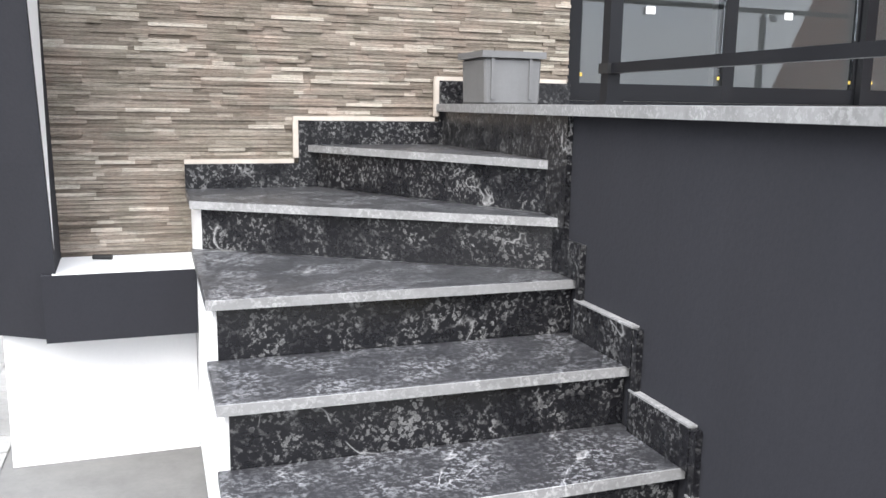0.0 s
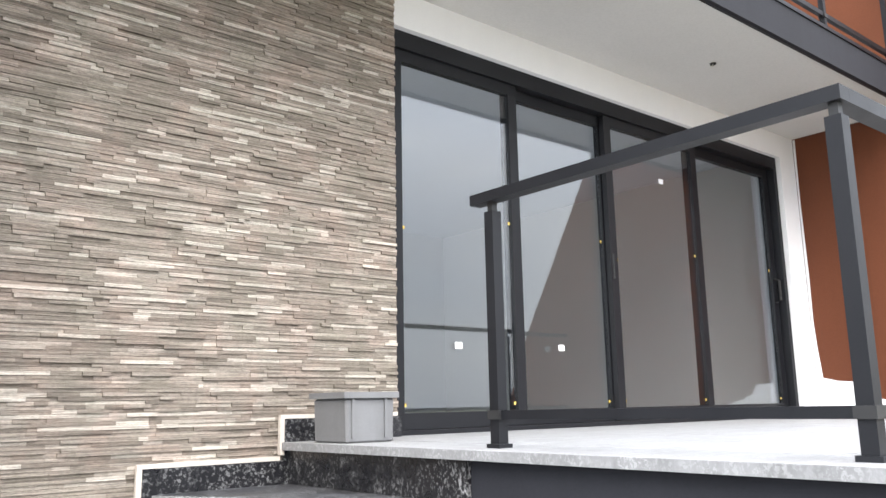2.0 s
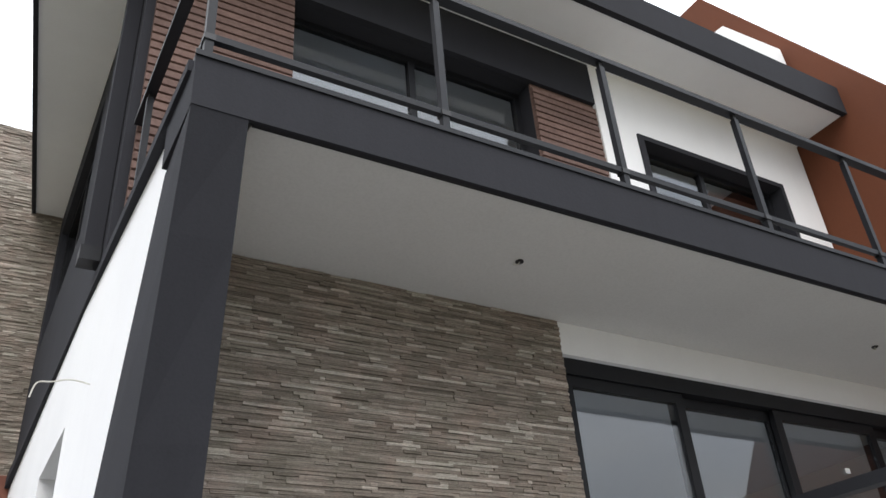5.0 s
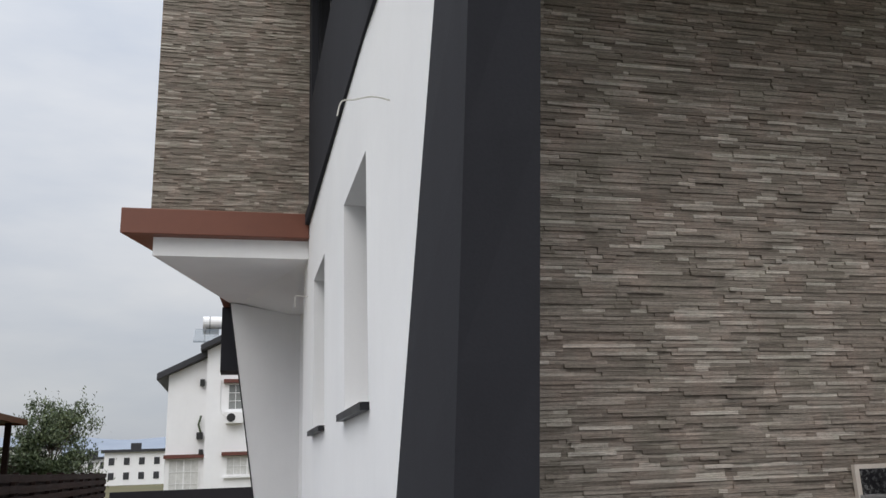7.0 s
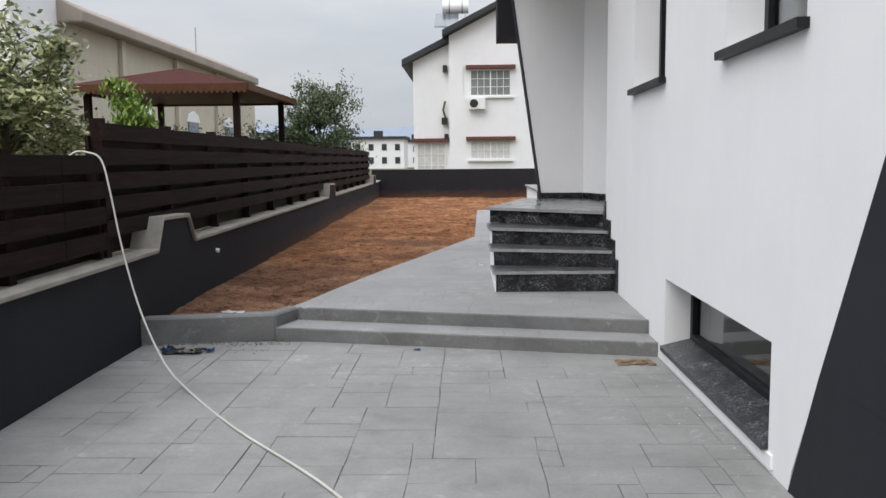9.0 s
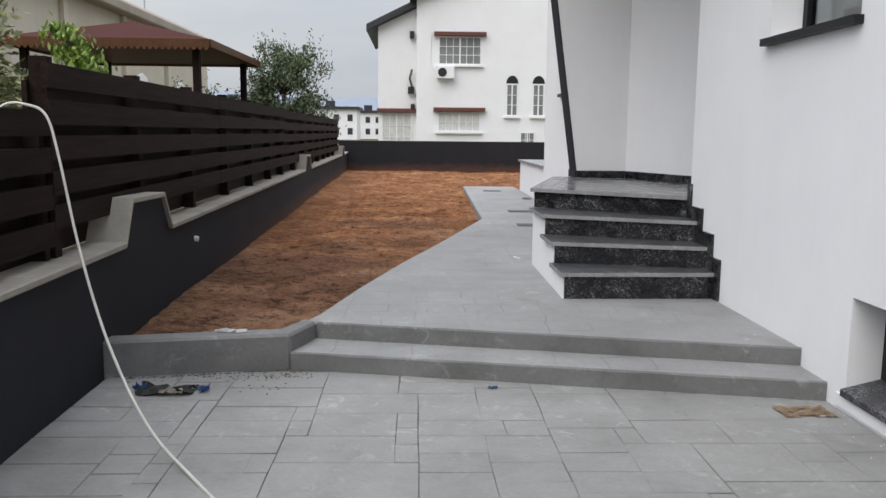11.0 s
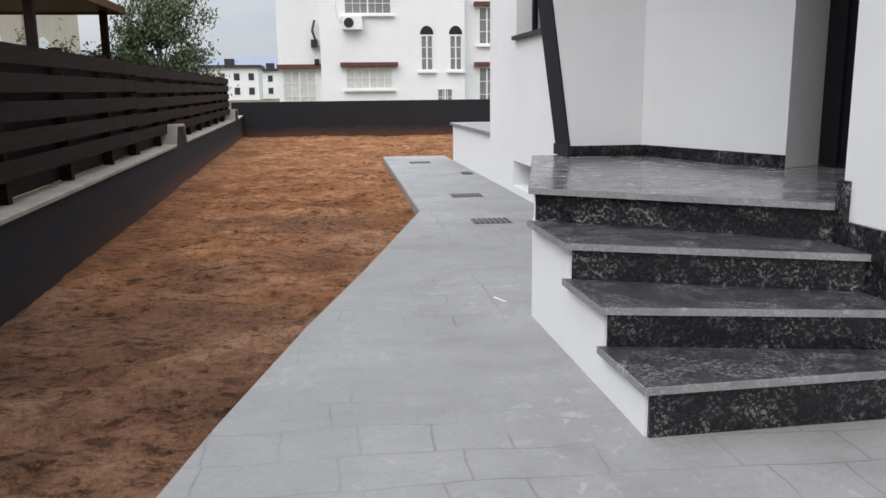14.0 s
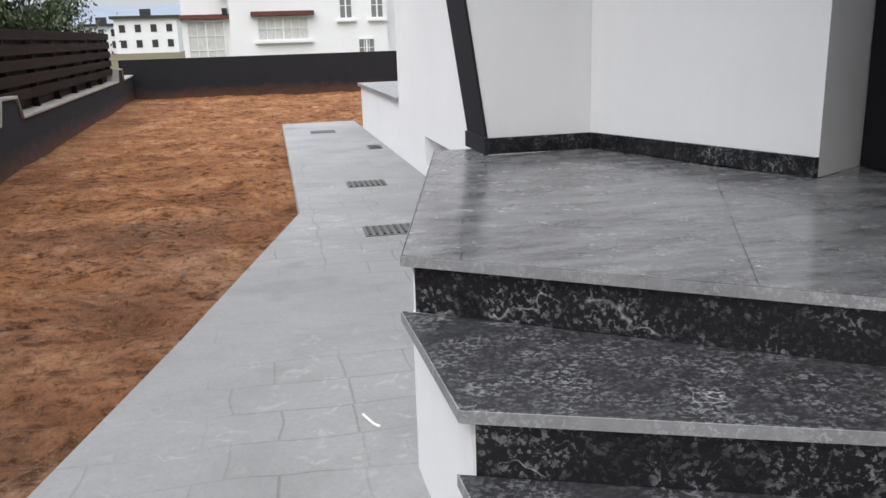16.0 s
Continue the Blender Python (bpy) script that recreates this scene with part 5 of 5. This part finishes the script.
def tree(name, label, base, height, spread, leaves, leaf_size, mat, seed, squash=1.0, first=0.25, group="garden trees", upright=0.0):
    """A tapered trunk, forked limbs, and many single leaves round the twigs, thinned unevenly."""
    rnd = random.Random(seed)
    t = thing(name, label, "tree", group, at=base)
    bx, by, bz = 0.0, 0.0, 0.0
    top = Vector((rnd.uniform(-0.1, 0.1), rnd.uniform(-0.1, 0.1), height * 0.7))
    bm = bmesh.new()
    for i in range(5):
        a, c = top * (i / 5), top * ((i + 1) / 5)
        tube(bm, [a, c], 0.07 * height / 3 * (1 - 0.16 * i), 7)
    part("trunk", bm, BARK, t)
    limbs, tips = bmesh.new(), []
    for k in range(26):
        f = first + (1 - first) * rnd.random()
        a = top * f
        ang, up = rnd.uniform(0, 2 * math.pi), rnd.uniform(0.15, 0.9) + upright
        d = Vector((math.cos(ang), math.sin(ang), up)).normalized()
        ln = spread * rnd.uniform(0.5, 1.05) * (1.0 - 0.35 * f)
        mid = a + d * ln * 0.5 + Vector((0, 0, 0.06 * ln))
        end = a + d * ln + Vector((0, 0, rnd.uniform(-0.1, 0.25) * ln))
        tube(limbs, [a, mid, end], 0.012 * height / 3, 5)
        tips += [mid, end, (mid + end) / 2]
        for q in range(3):
            e2 = end + Vector((rnd.gauss(0, 0.25), rnd.gauss(0, 0.25), rnd.gauss(0.12, 0.2))) * spread
            tube(limbs, [end, e2], 0.006 * height / 3, 4)
            tips += [e2, (end + e2) / 2]
    part("limbs", limbs, BARK, t)
    verts, faces = [], []
    while len(faces) < leaves:
        c = rnd.choice(tips)
        r = spread * rnd.choice((0.06, 0.10, 0.15))
        p = c + Vector((rnd.gauss(0, r), rnd.gauss(0, r), rnd.gauss(0, r) * squash))
        if p.z < 0.15 or noise.noise(p * (2.2 / spread) + Vector((seed, 0, 0))) < -0.22:
            continue
        u = Vector((rnd.gauss(0, 1), rnd.gauss(0, 1), rnd.gauss(0, 0.6) + upright)).normalized()
        w = u.orthogonal().normalized()
        w = (w * math.cos(rnd.uniform(0, 6.28)) + u.cross(w) * math.sin(rnd.uniform(0, 6.28))).normalized()
        s = leaf_size * rnd.uniform(0.6, 1.3)
        i = len(verts)
        verts += [tuple(p - u * s), tuple(p + w * s * 0.38), tuple(p + u * s), tuple(p - w * s * 0.38)]
        faces.append((i, i + 1, i + 2, i + 3))
    me = bpy.data.meshes.new("crown")
    me.from_pydata(verts, [], faces)
    me.materials.append(mat)
    c = new("crown", me)
    c.parent = t
    return t


tree("garden_tree", "loose grey-green garden tree with bare twigs behind the fence", (-6.35, 26.5, -0.06), 3.55, 1.45, 30000, 0.05, LEAF, 3, first=0.12, upright=1.3)
tree("garden_tree", "variegated weeping fig close behind the fence", (-7.15, 10.6, -0.06), 3.3, 1.0, 16000, 0.052, LEAF2, 5)
tree("shrub", "bright yellow-green conifer shrub behind the fence", (-6.58, 13.0, -0.06), 3.0, 0.5, 12000, 0.045, LEAF3, 8, first=0.3, upright=1.6)
tree("shrub", "bright yellow-green conifer shrub behind the fence", (-7.15, 13.0, -0.06), 2.2, 0.42, 4500, 0.04, LEAF3, 9, first=0.3, upright=1.6)
for i, (x, y, hh, sp) in enumerate(((-8.7, 26.2, 2.6, 0.9), (-7.4, 25.9, 2.7, 0.9), (-10.0, 26.5, 2.6, 0.9)  )):
    tree("shrub", "dark green shrub beside the gazebo", (x, y, -0.06), hh + 0.2, sp, 5200, 0.06, LEAF, 20 + i)


def far_house(x, y, w, d, h):
    f = thing("far_house", "distant white flat-roofed house with dark windows", "house", "distant houses", at=(x, y, 0))
    part("wall", B(-w / 2, w / 2, 0, d, 0, h), WHITE, f)
    part("roof", B(-w / 2 - 0.5, w / 2 + 0.5, -0.5, d + 0.5, h, h + 0.45), ROOFDARK, f)
    part("tank", B(-0.8, 0.8, 1, 2, h + 0.45, h + 1.5), ROOFDARK, f)
    n = max(3, int(w / 2.2))
    for k in range(n):
        for z in (0.9, h / 2 + 0.6):
            xx = -w / 2 + w * (k + 0.5) / n
            part("window", B(xx - 0.45, xx + 0.45, -0.06, 0.02, z, z + 1.15), ROOFDARK, f)
    f.location = (x, y, -0.06)
    return f


for x, y, w, d, h in ((-18.0, 150, 9.5, 9, 5.3), (-26, 158, 6, 9, 4.4), (-35, 150, 8, 9, 6.2), (-12.5, 170, 6, 9, 5.2), (-46, 175, 9, 9, 5.8), (-58, 165, 9, 9, 6.0)):
    far_house(x, y, w, d, h)


def hills():
    bm = bmesh.new()
    n = 90
    lo, hi, back = [], [], []
    for i in range(n + 1):
        x = -1600 + 3200 * i / n
        h = 88 + 45 * noise.noise((x * 0.0016, 4.2, 0)) + 22 * noise.noise((x * 0.006, 1.1, 0))
        lo.append(bm.verts.new((x, 1500, -5)))
        hi.append(bm.verts.new((x, 1900, max(20, h * 0.95))))
        back.append(bm.verts.new((x, 2400, -5)))
    for i in range(n):
        bm.faces.new((lo[i], lo[i + 1], hi[i + 1], hi[i])).smooth = True
        bm.faces.new((hi[i], hi[i + 1], back[i + 1], back[i])).smooth = True
    return bm


structure("backdrop_hills", hills(), HILL, "distant hills with haze in their blue colour", "hills")

# houses across the street, seen only in the glass
for x, y, h in ((-34, -150, 6), (2, -165, 5), (36, -150, 6.5), (70, -170, 5.5)):
    far_house(x, y, 11, 8, h)

# ---- small things ----
hose_pts = [(-4.72, 6.90, 1.30), (-4.60, 6.94, 1.445), (-4.50, 6.97, 1.452), (-4.42, 6.98, 1.40), (-4.36, 6.95, 1.2), (-4.25, 6.85, 0.8), (-4.08, 6.68, 0.42), (-3.85, 6.45, 0.13), (-3.59, 6.18, 0.009), (-3.13, 5.52, 0.008), (-2.48, 4.69, 0.008), (-1.95, 3.7, 0.008), (-1.55, 2.4, 0.008), (-1.5, 0.9, 0.008)]


def smooth_line(pts, per=6):
    out = []
    for i in range(len(pts) - 1):
        p0, p1, p2, p3 = (Vector(pts[max(0, min(len(pts) - 1, j))]) for j in (i - 1, i, i + 1, i + 2))
        for k in range(per):
            u = k / per
            out.append(0.5 * (2 * p1 + (p2 - p0) * u + (2 * p0 - 5 * p1 + 4 * p2 - p3) * u * u + (3 * p1 - p0 - 3 * p2 + p3) * u ** 3))
    return out + [Vector(pts[-1])]


tagged(part("hose", tube(bmesh.new(), smooth_line(hose_pts), 0.0065, 8), HOSE), "pale garden hose hanging over the fence onto the paving", "hose")


def grate(x, y, w, d, rz=0.0):
    g = thing("drain_grate", "dark cast iron drain grate set in the path", "drain", "path drains", at=(x, y, 0.2))
    part("rim", B(-w / 2, w / 2, -d / 2, d / 2, 0.001, 0.006, bevel=0.002), SPILL, g)
    n = 7
    for k in range(n):
        xx = -w / 2 + 0.03 + (w - 0.06) * k / (n - 1)
        part("bar", B(xx - 0.009, xx + 0.009, -d / 2 + 0.02, d / 2 - 0.02, 0.0065, 0.013, bevel=0.002), BLACK, g)
    g.rotation_euler.z = rz


grate(-1.29, 13.38, 0.34, 0.28, -0.03)
grate(-1.20, 15.2, 0.34, 0.28, -0.03)
grate(-1.22, 19.5, 0.34, 0.30, -0.03)
grate(-0.78, 17.6, 0.16, 0.30, -0.03)


def crumple(name, label, cat, x, y, z, w, d, h, mat, seed):
    rnd = random.Random(seed)
    bm = bmesh.new()
    n = 7
    g = [[bm.verts.new((x + w * (i / n - 0.5) + rnd.gauss(0, w * 0.03), y + d * (j / n - 0.5) + rnd.gauss(0, d * 0.03), z + abs(rnd.gauss(0, h)) + 0.003)) for i in range(n + 1)] for j in range(n + 1)]
    for j in range(n):
        for i in range(n):
            if rnd.random() > 0.12:
                bm.faces.new((g[j][i], g[j][i + 1], g[j + 1][i + 1], g[j + 1][i]))
    bmesh.ops.solidify(bm, geom=bm.faces[:], thickness=0.002)
    return tagged(part(name, bm, mat), label, cat)


crumple("litter_bag", "crumpled dark plastic bag on the paving by the kerb", "litter", -4.02, 7.28, 0.0, 0.30, 0.14, 0.018, BLACK, 1)
crumple("blue_bag", "scrap of blue plastic on the paving by the kerb", "litter", -4.16, 7.31, 0.004, 0.07, 0.06, 0.014, BLUE, 2)
crumple("blue_bag", "scrap of blue plastic on the paving by the kerb", "litter", -3.83, 7.30, 0.004, 0.05, 0.09, 0.012, BLUE, 3)
crumple("cardboard_scrap", "torn flattened cardboard scrap on the paving", "litter", -0.82, 6.95, 0.0, 0.26, 0.16, 0.006, CARD, 4)
crumple("paper_scrap", "pale scrap of paper among the litter by the kerb", "litter", -3.98, 7.22, 0.012, 0.12, 0.05, 0.012, PAPER, 14)
crumple("plastic_wrap", "clear plastic wrapper lying on the kerb", "litter", -3.78, 7.735, 0.205, 0.17, 0.035, 0.008, WSTICK, 5)
crumple("blue_scrap", "small blue plastic scrap on the paving", "litter", -2.32, 7.33, 0.0, 0.05, 0.03, 0.006, BLUE, 6)
crumple("soil_scrap", "small brown cardboard scrap on the soil by the kerb", "litter", -3.55, 8.05, 0.13, 0.05, 0.04, 0.008, CARD, 10)
rnd0 = random.Random(77)
bm = bmesh.new()
for k in range(420):
    x, y = rnd0.uniform(-4.3, -3.3), 7.51 + (0.0 if k % 3 else -abs(rnd0.gauss(0, 0.14))) + 0.19 * rnd0.random()
    if y > 7.50 + 0.19 * (x + 4.44):
        y = 7.48 + 0.19 * (x + 4.44)
    s = rnd0.uniform(0.002, 0.007)
    a = rnd0.uniform(0, 3.14)
    prism(bm, [(x + s * math.cos(a), y + s * math.sin(a)), (x - s * 0.5 * math.sin(a), y + s * 0.5 * math.cos(a)), (x - s * math.cos(a), y - s * math.sin(a))], 0.001, 0.001 + s * 0.6)
tagged(part("dirt_crumbs", bm, BARK), "dry leaf and dirt crumbs along the kerb", "debris", kind="stuff")
bm = bmesh.new()
for k in range(24):
    x, y, s = SX - abs(rnd0.gauss(0, 0.10)) - 0.01, rnd0.uniform(4.9, 7.0), rnd0.uniform(0.0015, 0.004)
    a = rnd0.uniform(0, 6.28)
    pts = [(x + s * f * math.cos(a + g), y + s * f * 1.5 * math.sin(a + g)) for f, g in ((1, 0), (0.7, 1.3), (1.1, 2.4), (0.8, 3.9), (1, 5.1))]
    prism(bm, pts, 0.0002, 0.0016)
tagged(part("paint_flakes", bm, WHITE), "white paint drips on the paving along the wall", "paint", kind="stuff")
bm = bmesh.new()
for k in range(9500):
    x, y = rnd0.uniform(-4.4, -1.2), 7.9 + 13 * rnd0.random() ** 1.6
    edge = -3.42 + (y - 8.0) * 0.242 if y < 14.2 else -1.86
    if x > edge - 0.03:
        continue
    s = rnd0.uniform(0.005, 0.019) * (2.1 if rnd0.random() < 0.12 else 1.0)
    h = soil_height(x, y)
    a = rnd0.uniform(0, 6.28)
    low = [bm.verts.new((x + s * q * math.cos(a + n * 1.257), y + s * q * math.sin(a + n * 1.257), h - 0.006)) for n, q in enumerate((1.0, 0.8, 1.1, 0.9, 0.75))]
    top = [bm.verts.new((v.co.x * 0.45 + x * 0.55 + rnd0.gauss(0, s * 0.1), v.co.y * 0.45 + y * 0.55 + rnd0.gauss(0, s * 0.1), h + s * rnd0.uniform(0.25, 0.5))) for v in low]
    bm.faces.new(top)
    for n in range(5):
        bm.faces.new((low[n], low[(n + 1) % 5], top[(n + 1) % 5], top[n])).smooth = True
tagged(part("soil_clods", bm, SOIL), "loose clods and pebbles on the raked soil", "soil", kind="stuff")


tagged(part("pipe_clip", tube(bmesh.new(), smooth_line([(-1.818, 10.69, 0.2052), (-1.806, 10.65, 0.2052), (-1.79, 10.605, 0.2052), (-1.775, 10.585, 0.2052)], 4), 0.0048, 7), WSTICK), "curved scrap of white plastic pipe on the path", "litter")


def wire(pts, label):
    tagged(part("loose_wire", tube(bmesh.new(), smooth_line(pts, 4), 0.004, 5), HOSE), label, "wire")


wire([(SX + 0.004, 4.02, 3.26), (-0.70, 4.02, 3.272), (-0.78, 4.03, 3.255), (-0.84, 4.05, 3.25), (-0.86, 4.06, 3.18)], "pale loose cable end sticking out of the white wall")
wire([(SX + 0.004, 8.77, 3.28), (-0.68, 8.80, 3.29), (-0.74, 8.86, 3.30), (-0.74, 8.9, 3.20)], "pale loose cable end sticking out of the white wall")
for x in (1.22, 4.15):
    o = part("lamp_socket", tube(bmesh.new(), [(x, 3.01, 3.81), (x, 3.01, 3.798)], 0.022, 10), BLACK)
    tagged(o, "dark lamp hole with a wire stub in the ceiling", "lamp socket")
    part("wire_stub", tube(bmesh.new(), [(x, 3.01, 3.80), (x - 0.02, 3.0, 3.775), (x - 0.05, 3.0, 3.77)], 0.004, 5), HOSE, o)
tagged(part("pipe_scrap", tube(bmesh.new(), [(-0.245, 3.42, 0.812), (-0.175, 3.40, 0.812)], 0.010, 8), BLACK), "short dark pipe scrap lying on the white ledge", "pipe")
tagged(part("pipe_stub", tube(bmesh.new(), [(-4.45, 9.62, 0.50), (-4.435, 9.62, 0.50), (-4.40, 9.62, 0.495)], 0.022, 10), WSTICK), "white drain stub in the boundary wall", "pipe").matrix_world = tilt
wr = thing("wall_wire", "loose grey cable at the brown wall by the terrace", "wire", at=(6.2, 2.9, 2.1))
part("cable", tube(bmesh.new(), smooth_line([(6.219, 2.86, 2.02), (6.19, 2.85, 2.05), (6.18, 2.87, 2.0), (6.20, 2.84, 1.95)], 4), 0.003, 5), FILM, wr)
local(wr)

# ---- stone strips, terrace tiles and paving stones ----
strip_bm = box(bmesh.new(), 0, 1, -1, 0, 0, 1)
strip_me = bpy.data.meshes.new("strip")
strip_bm.to_mesh(strip_me)
strip_bm.free()
strip_me.materials.append(STONE)


def strips(x0, x1, z0, z1, y, parent, rest_name, seed, low, high, row=0.0158, tile=0.44):
    """Courses of thin stone strips in panels; those between the heights low and high are single pieces."""
    rnd = random.Random(seed)
    verts, faces, count = [], [], 0
    z, course = z0, 0
    shift = 0.0
    while z < z1 - 0.004:
        if course % 8 == 0:
            shift = rnd.uniform(0, tile)
        jog = rnd.choice((0, 0.03, 0.06, -0.03))
        h = min(row, z1 - z)
        x = x0
        while x < x1 - 0.002:
            ln = rnd.choice((0.06, 0.10, 0.14, 0.18, 0.24, 0.30)) * rnd.uniform(0.8, 1.2)
            seam = x0 - shift + jog + tile * math.ceil((x - x0 + shift - jog + 0.02) / tile)
            e = min(x + ln, seam, x1)
            if x1 - e < 0.03:
                e = x1
            p = rnd.choice((0.005, 0.006, 0.008, 0.010, 0.013, 0.016)) + rnd.uniform(0, 0.002)
            g = 0.0006
            q = 0.0002
            if low <= z < high and count < 300:
                o = new("stone_strip", strip_me)
                o.parent = parent
                o.location, o.scale = (x + q, y, z + g), (e - x - 2 * q, p, h - 2 * g)
                count += 1
            else:
                i = len(verts)
                verts += [(x + q, y, z + g), (e - q, y, z + g), (e - q, y, z + h - g), (x + q, y, z + h - g), (x + q, y - p, z + g), (e - q, y - p, z + g), (e - q, y - p, z + h - g), (x + q, y - p, z + h - g)]
                faces += [(i + 4, i + 5, i + 6, i + 7), (i, i + 1, i + 5, i + 4), (i + 1, i + 2, i + 6, i + 5), (i + 2, i + 3, i + 7, i + 6), (i + 3, i, i + 4, i + 7)]
            x = e
        z += row
        course += 1
    me = bpy.data.meshes.new(rest_name)
    me.from_pydata(verts, [], faces)
    me.materials.append(STONE)
    o = new(rest_name, me)
    o.parent = parent
    o["kind"] = "stuff"


stone_wall = bpy.data.objects["wall_stone_core"]
strips(-0.390, 1.83, 0.802, 3.803, 3.514, stone_wall, "stone_strips", 4, 1.45, 2.0)
tower = bpy.data.objects["tower_core"]
strips(-2.17, SX - 0.002, 4.122, 8.13, 8.764, tower, "stone_strips", 6, 0, 0, row=0.019, tile=0.46)
bpy.data.objects["tower_core"]["label"] = "tower clad in split stone strips above the canopy"

for i in range(9):
    for j in range(4):
        x0, y0 = PX + 0.304 + i * 0.515, 1.204 + j * 0.588
        part("tile", B(x0, min(x0 + 0.511, 6.2), y0, min(y0 + 0.584, 3.555), 1.4085, 1.42, bevel=0.0015), TILE, terrace)

court = bpy.data.objects["court_bed"]


def paving(seed):
    """Stamped ashlar stones of mixed sizes on a small grid, closely laid."""
    rnd = random.Random(seed)
    c = 0.1
    nx, ny = 38, 90
    x_off, y_off = -4.415, -1.35
    used = [[False] * ny for _ in range(nx)]
    single, rest = 0, bmesh.new()
    for j in range(ny - 1, -1, -1):
        for i in range(nx):
            if used[i][j]:
                continue
            for w, d in rnd.sample([(3, 2), (4, 2), (5, 3), (3, 3), (6, 4), (4, 4), (5, 2), (4, 3)], 8) + [(2, 2), (3, 1), (2, 1), (1, 2), (1, 1)]:
                if i + w <= nx and j - d + 1 >= 0 and all(not used[i + a][j - b_] for a in range(w) for b_ in range(d)):
                    break
            for a in range(w):
                for b_ in range(d):
                    used[i + a][j - b_] = True
            g = rnd.choice((0.0004, 0.0008, 0.0014, 0.0022))
            t = rnd.uniform(-0.0014, 0.0)
            gy = rnd.choice((0.0008, 0.0025, 0.0045, 0.006))
            x0, x1, y0, y1 = x_off + i * c + g, x_off + (i + w) * c - g, y_off + (j - d + 1) * c + gy, y_off + (j + 1) * c - gy
            if y1 > 7.50:
                y1 = min(y1, 7.72)
            ks = [rnd.uniform(-0.002, 0.002) for _ in range(8)]
            pts = [(x0 + ks[0], y0 + ks[1]), (x1 + ks[2], y0 + ks[3]), (x1 + ks[4], y1 + ks[5]), (x0 + ks[6], y1 + ks[7])]
            pts = [(x + 0.009 * noise.noise((x * 2.6, y * 2.6, 1)) + 0.004 * noise.noise((x * 11, y * 11, 2)), y + (0.009 * noise.noise((x * 2.6, y * 2.6, 7)) + 0.004 * noise.noise((x * 11, y * 11, 8)) if y < 7.3 else 0.0)) for x, y in pts]
            if y0 > 2.6 and single < 290:
                single += 1
                part("stone", P(pts, -0.008, t, bevel=0.002), CONC, court)
            else:
                prism(rest, pts, -0.008, t)
    for i in range(5):
        for j in range(12):
            prism(rest, [(-0.52 + i * 0.36, -1.35 + j * 0.29), (-0.165 + i * 0.36, -1.35 + j * 0.29), (-0.165 + i * 0.36, -1.065 + j * 0.29), (-0.52 + i * 0.36, -1.065 + j * 0.29)], -0.008, 0.0)
    o = part("paving_stones", rest, CONC, court)
    o["kind"] = "stuff"


paving(12)
structure("court_street_side", B(-4.42, 1.3, -12, -1.353, -0.049, -0.001), CONC, "plain concrete towards the street", "pavement")
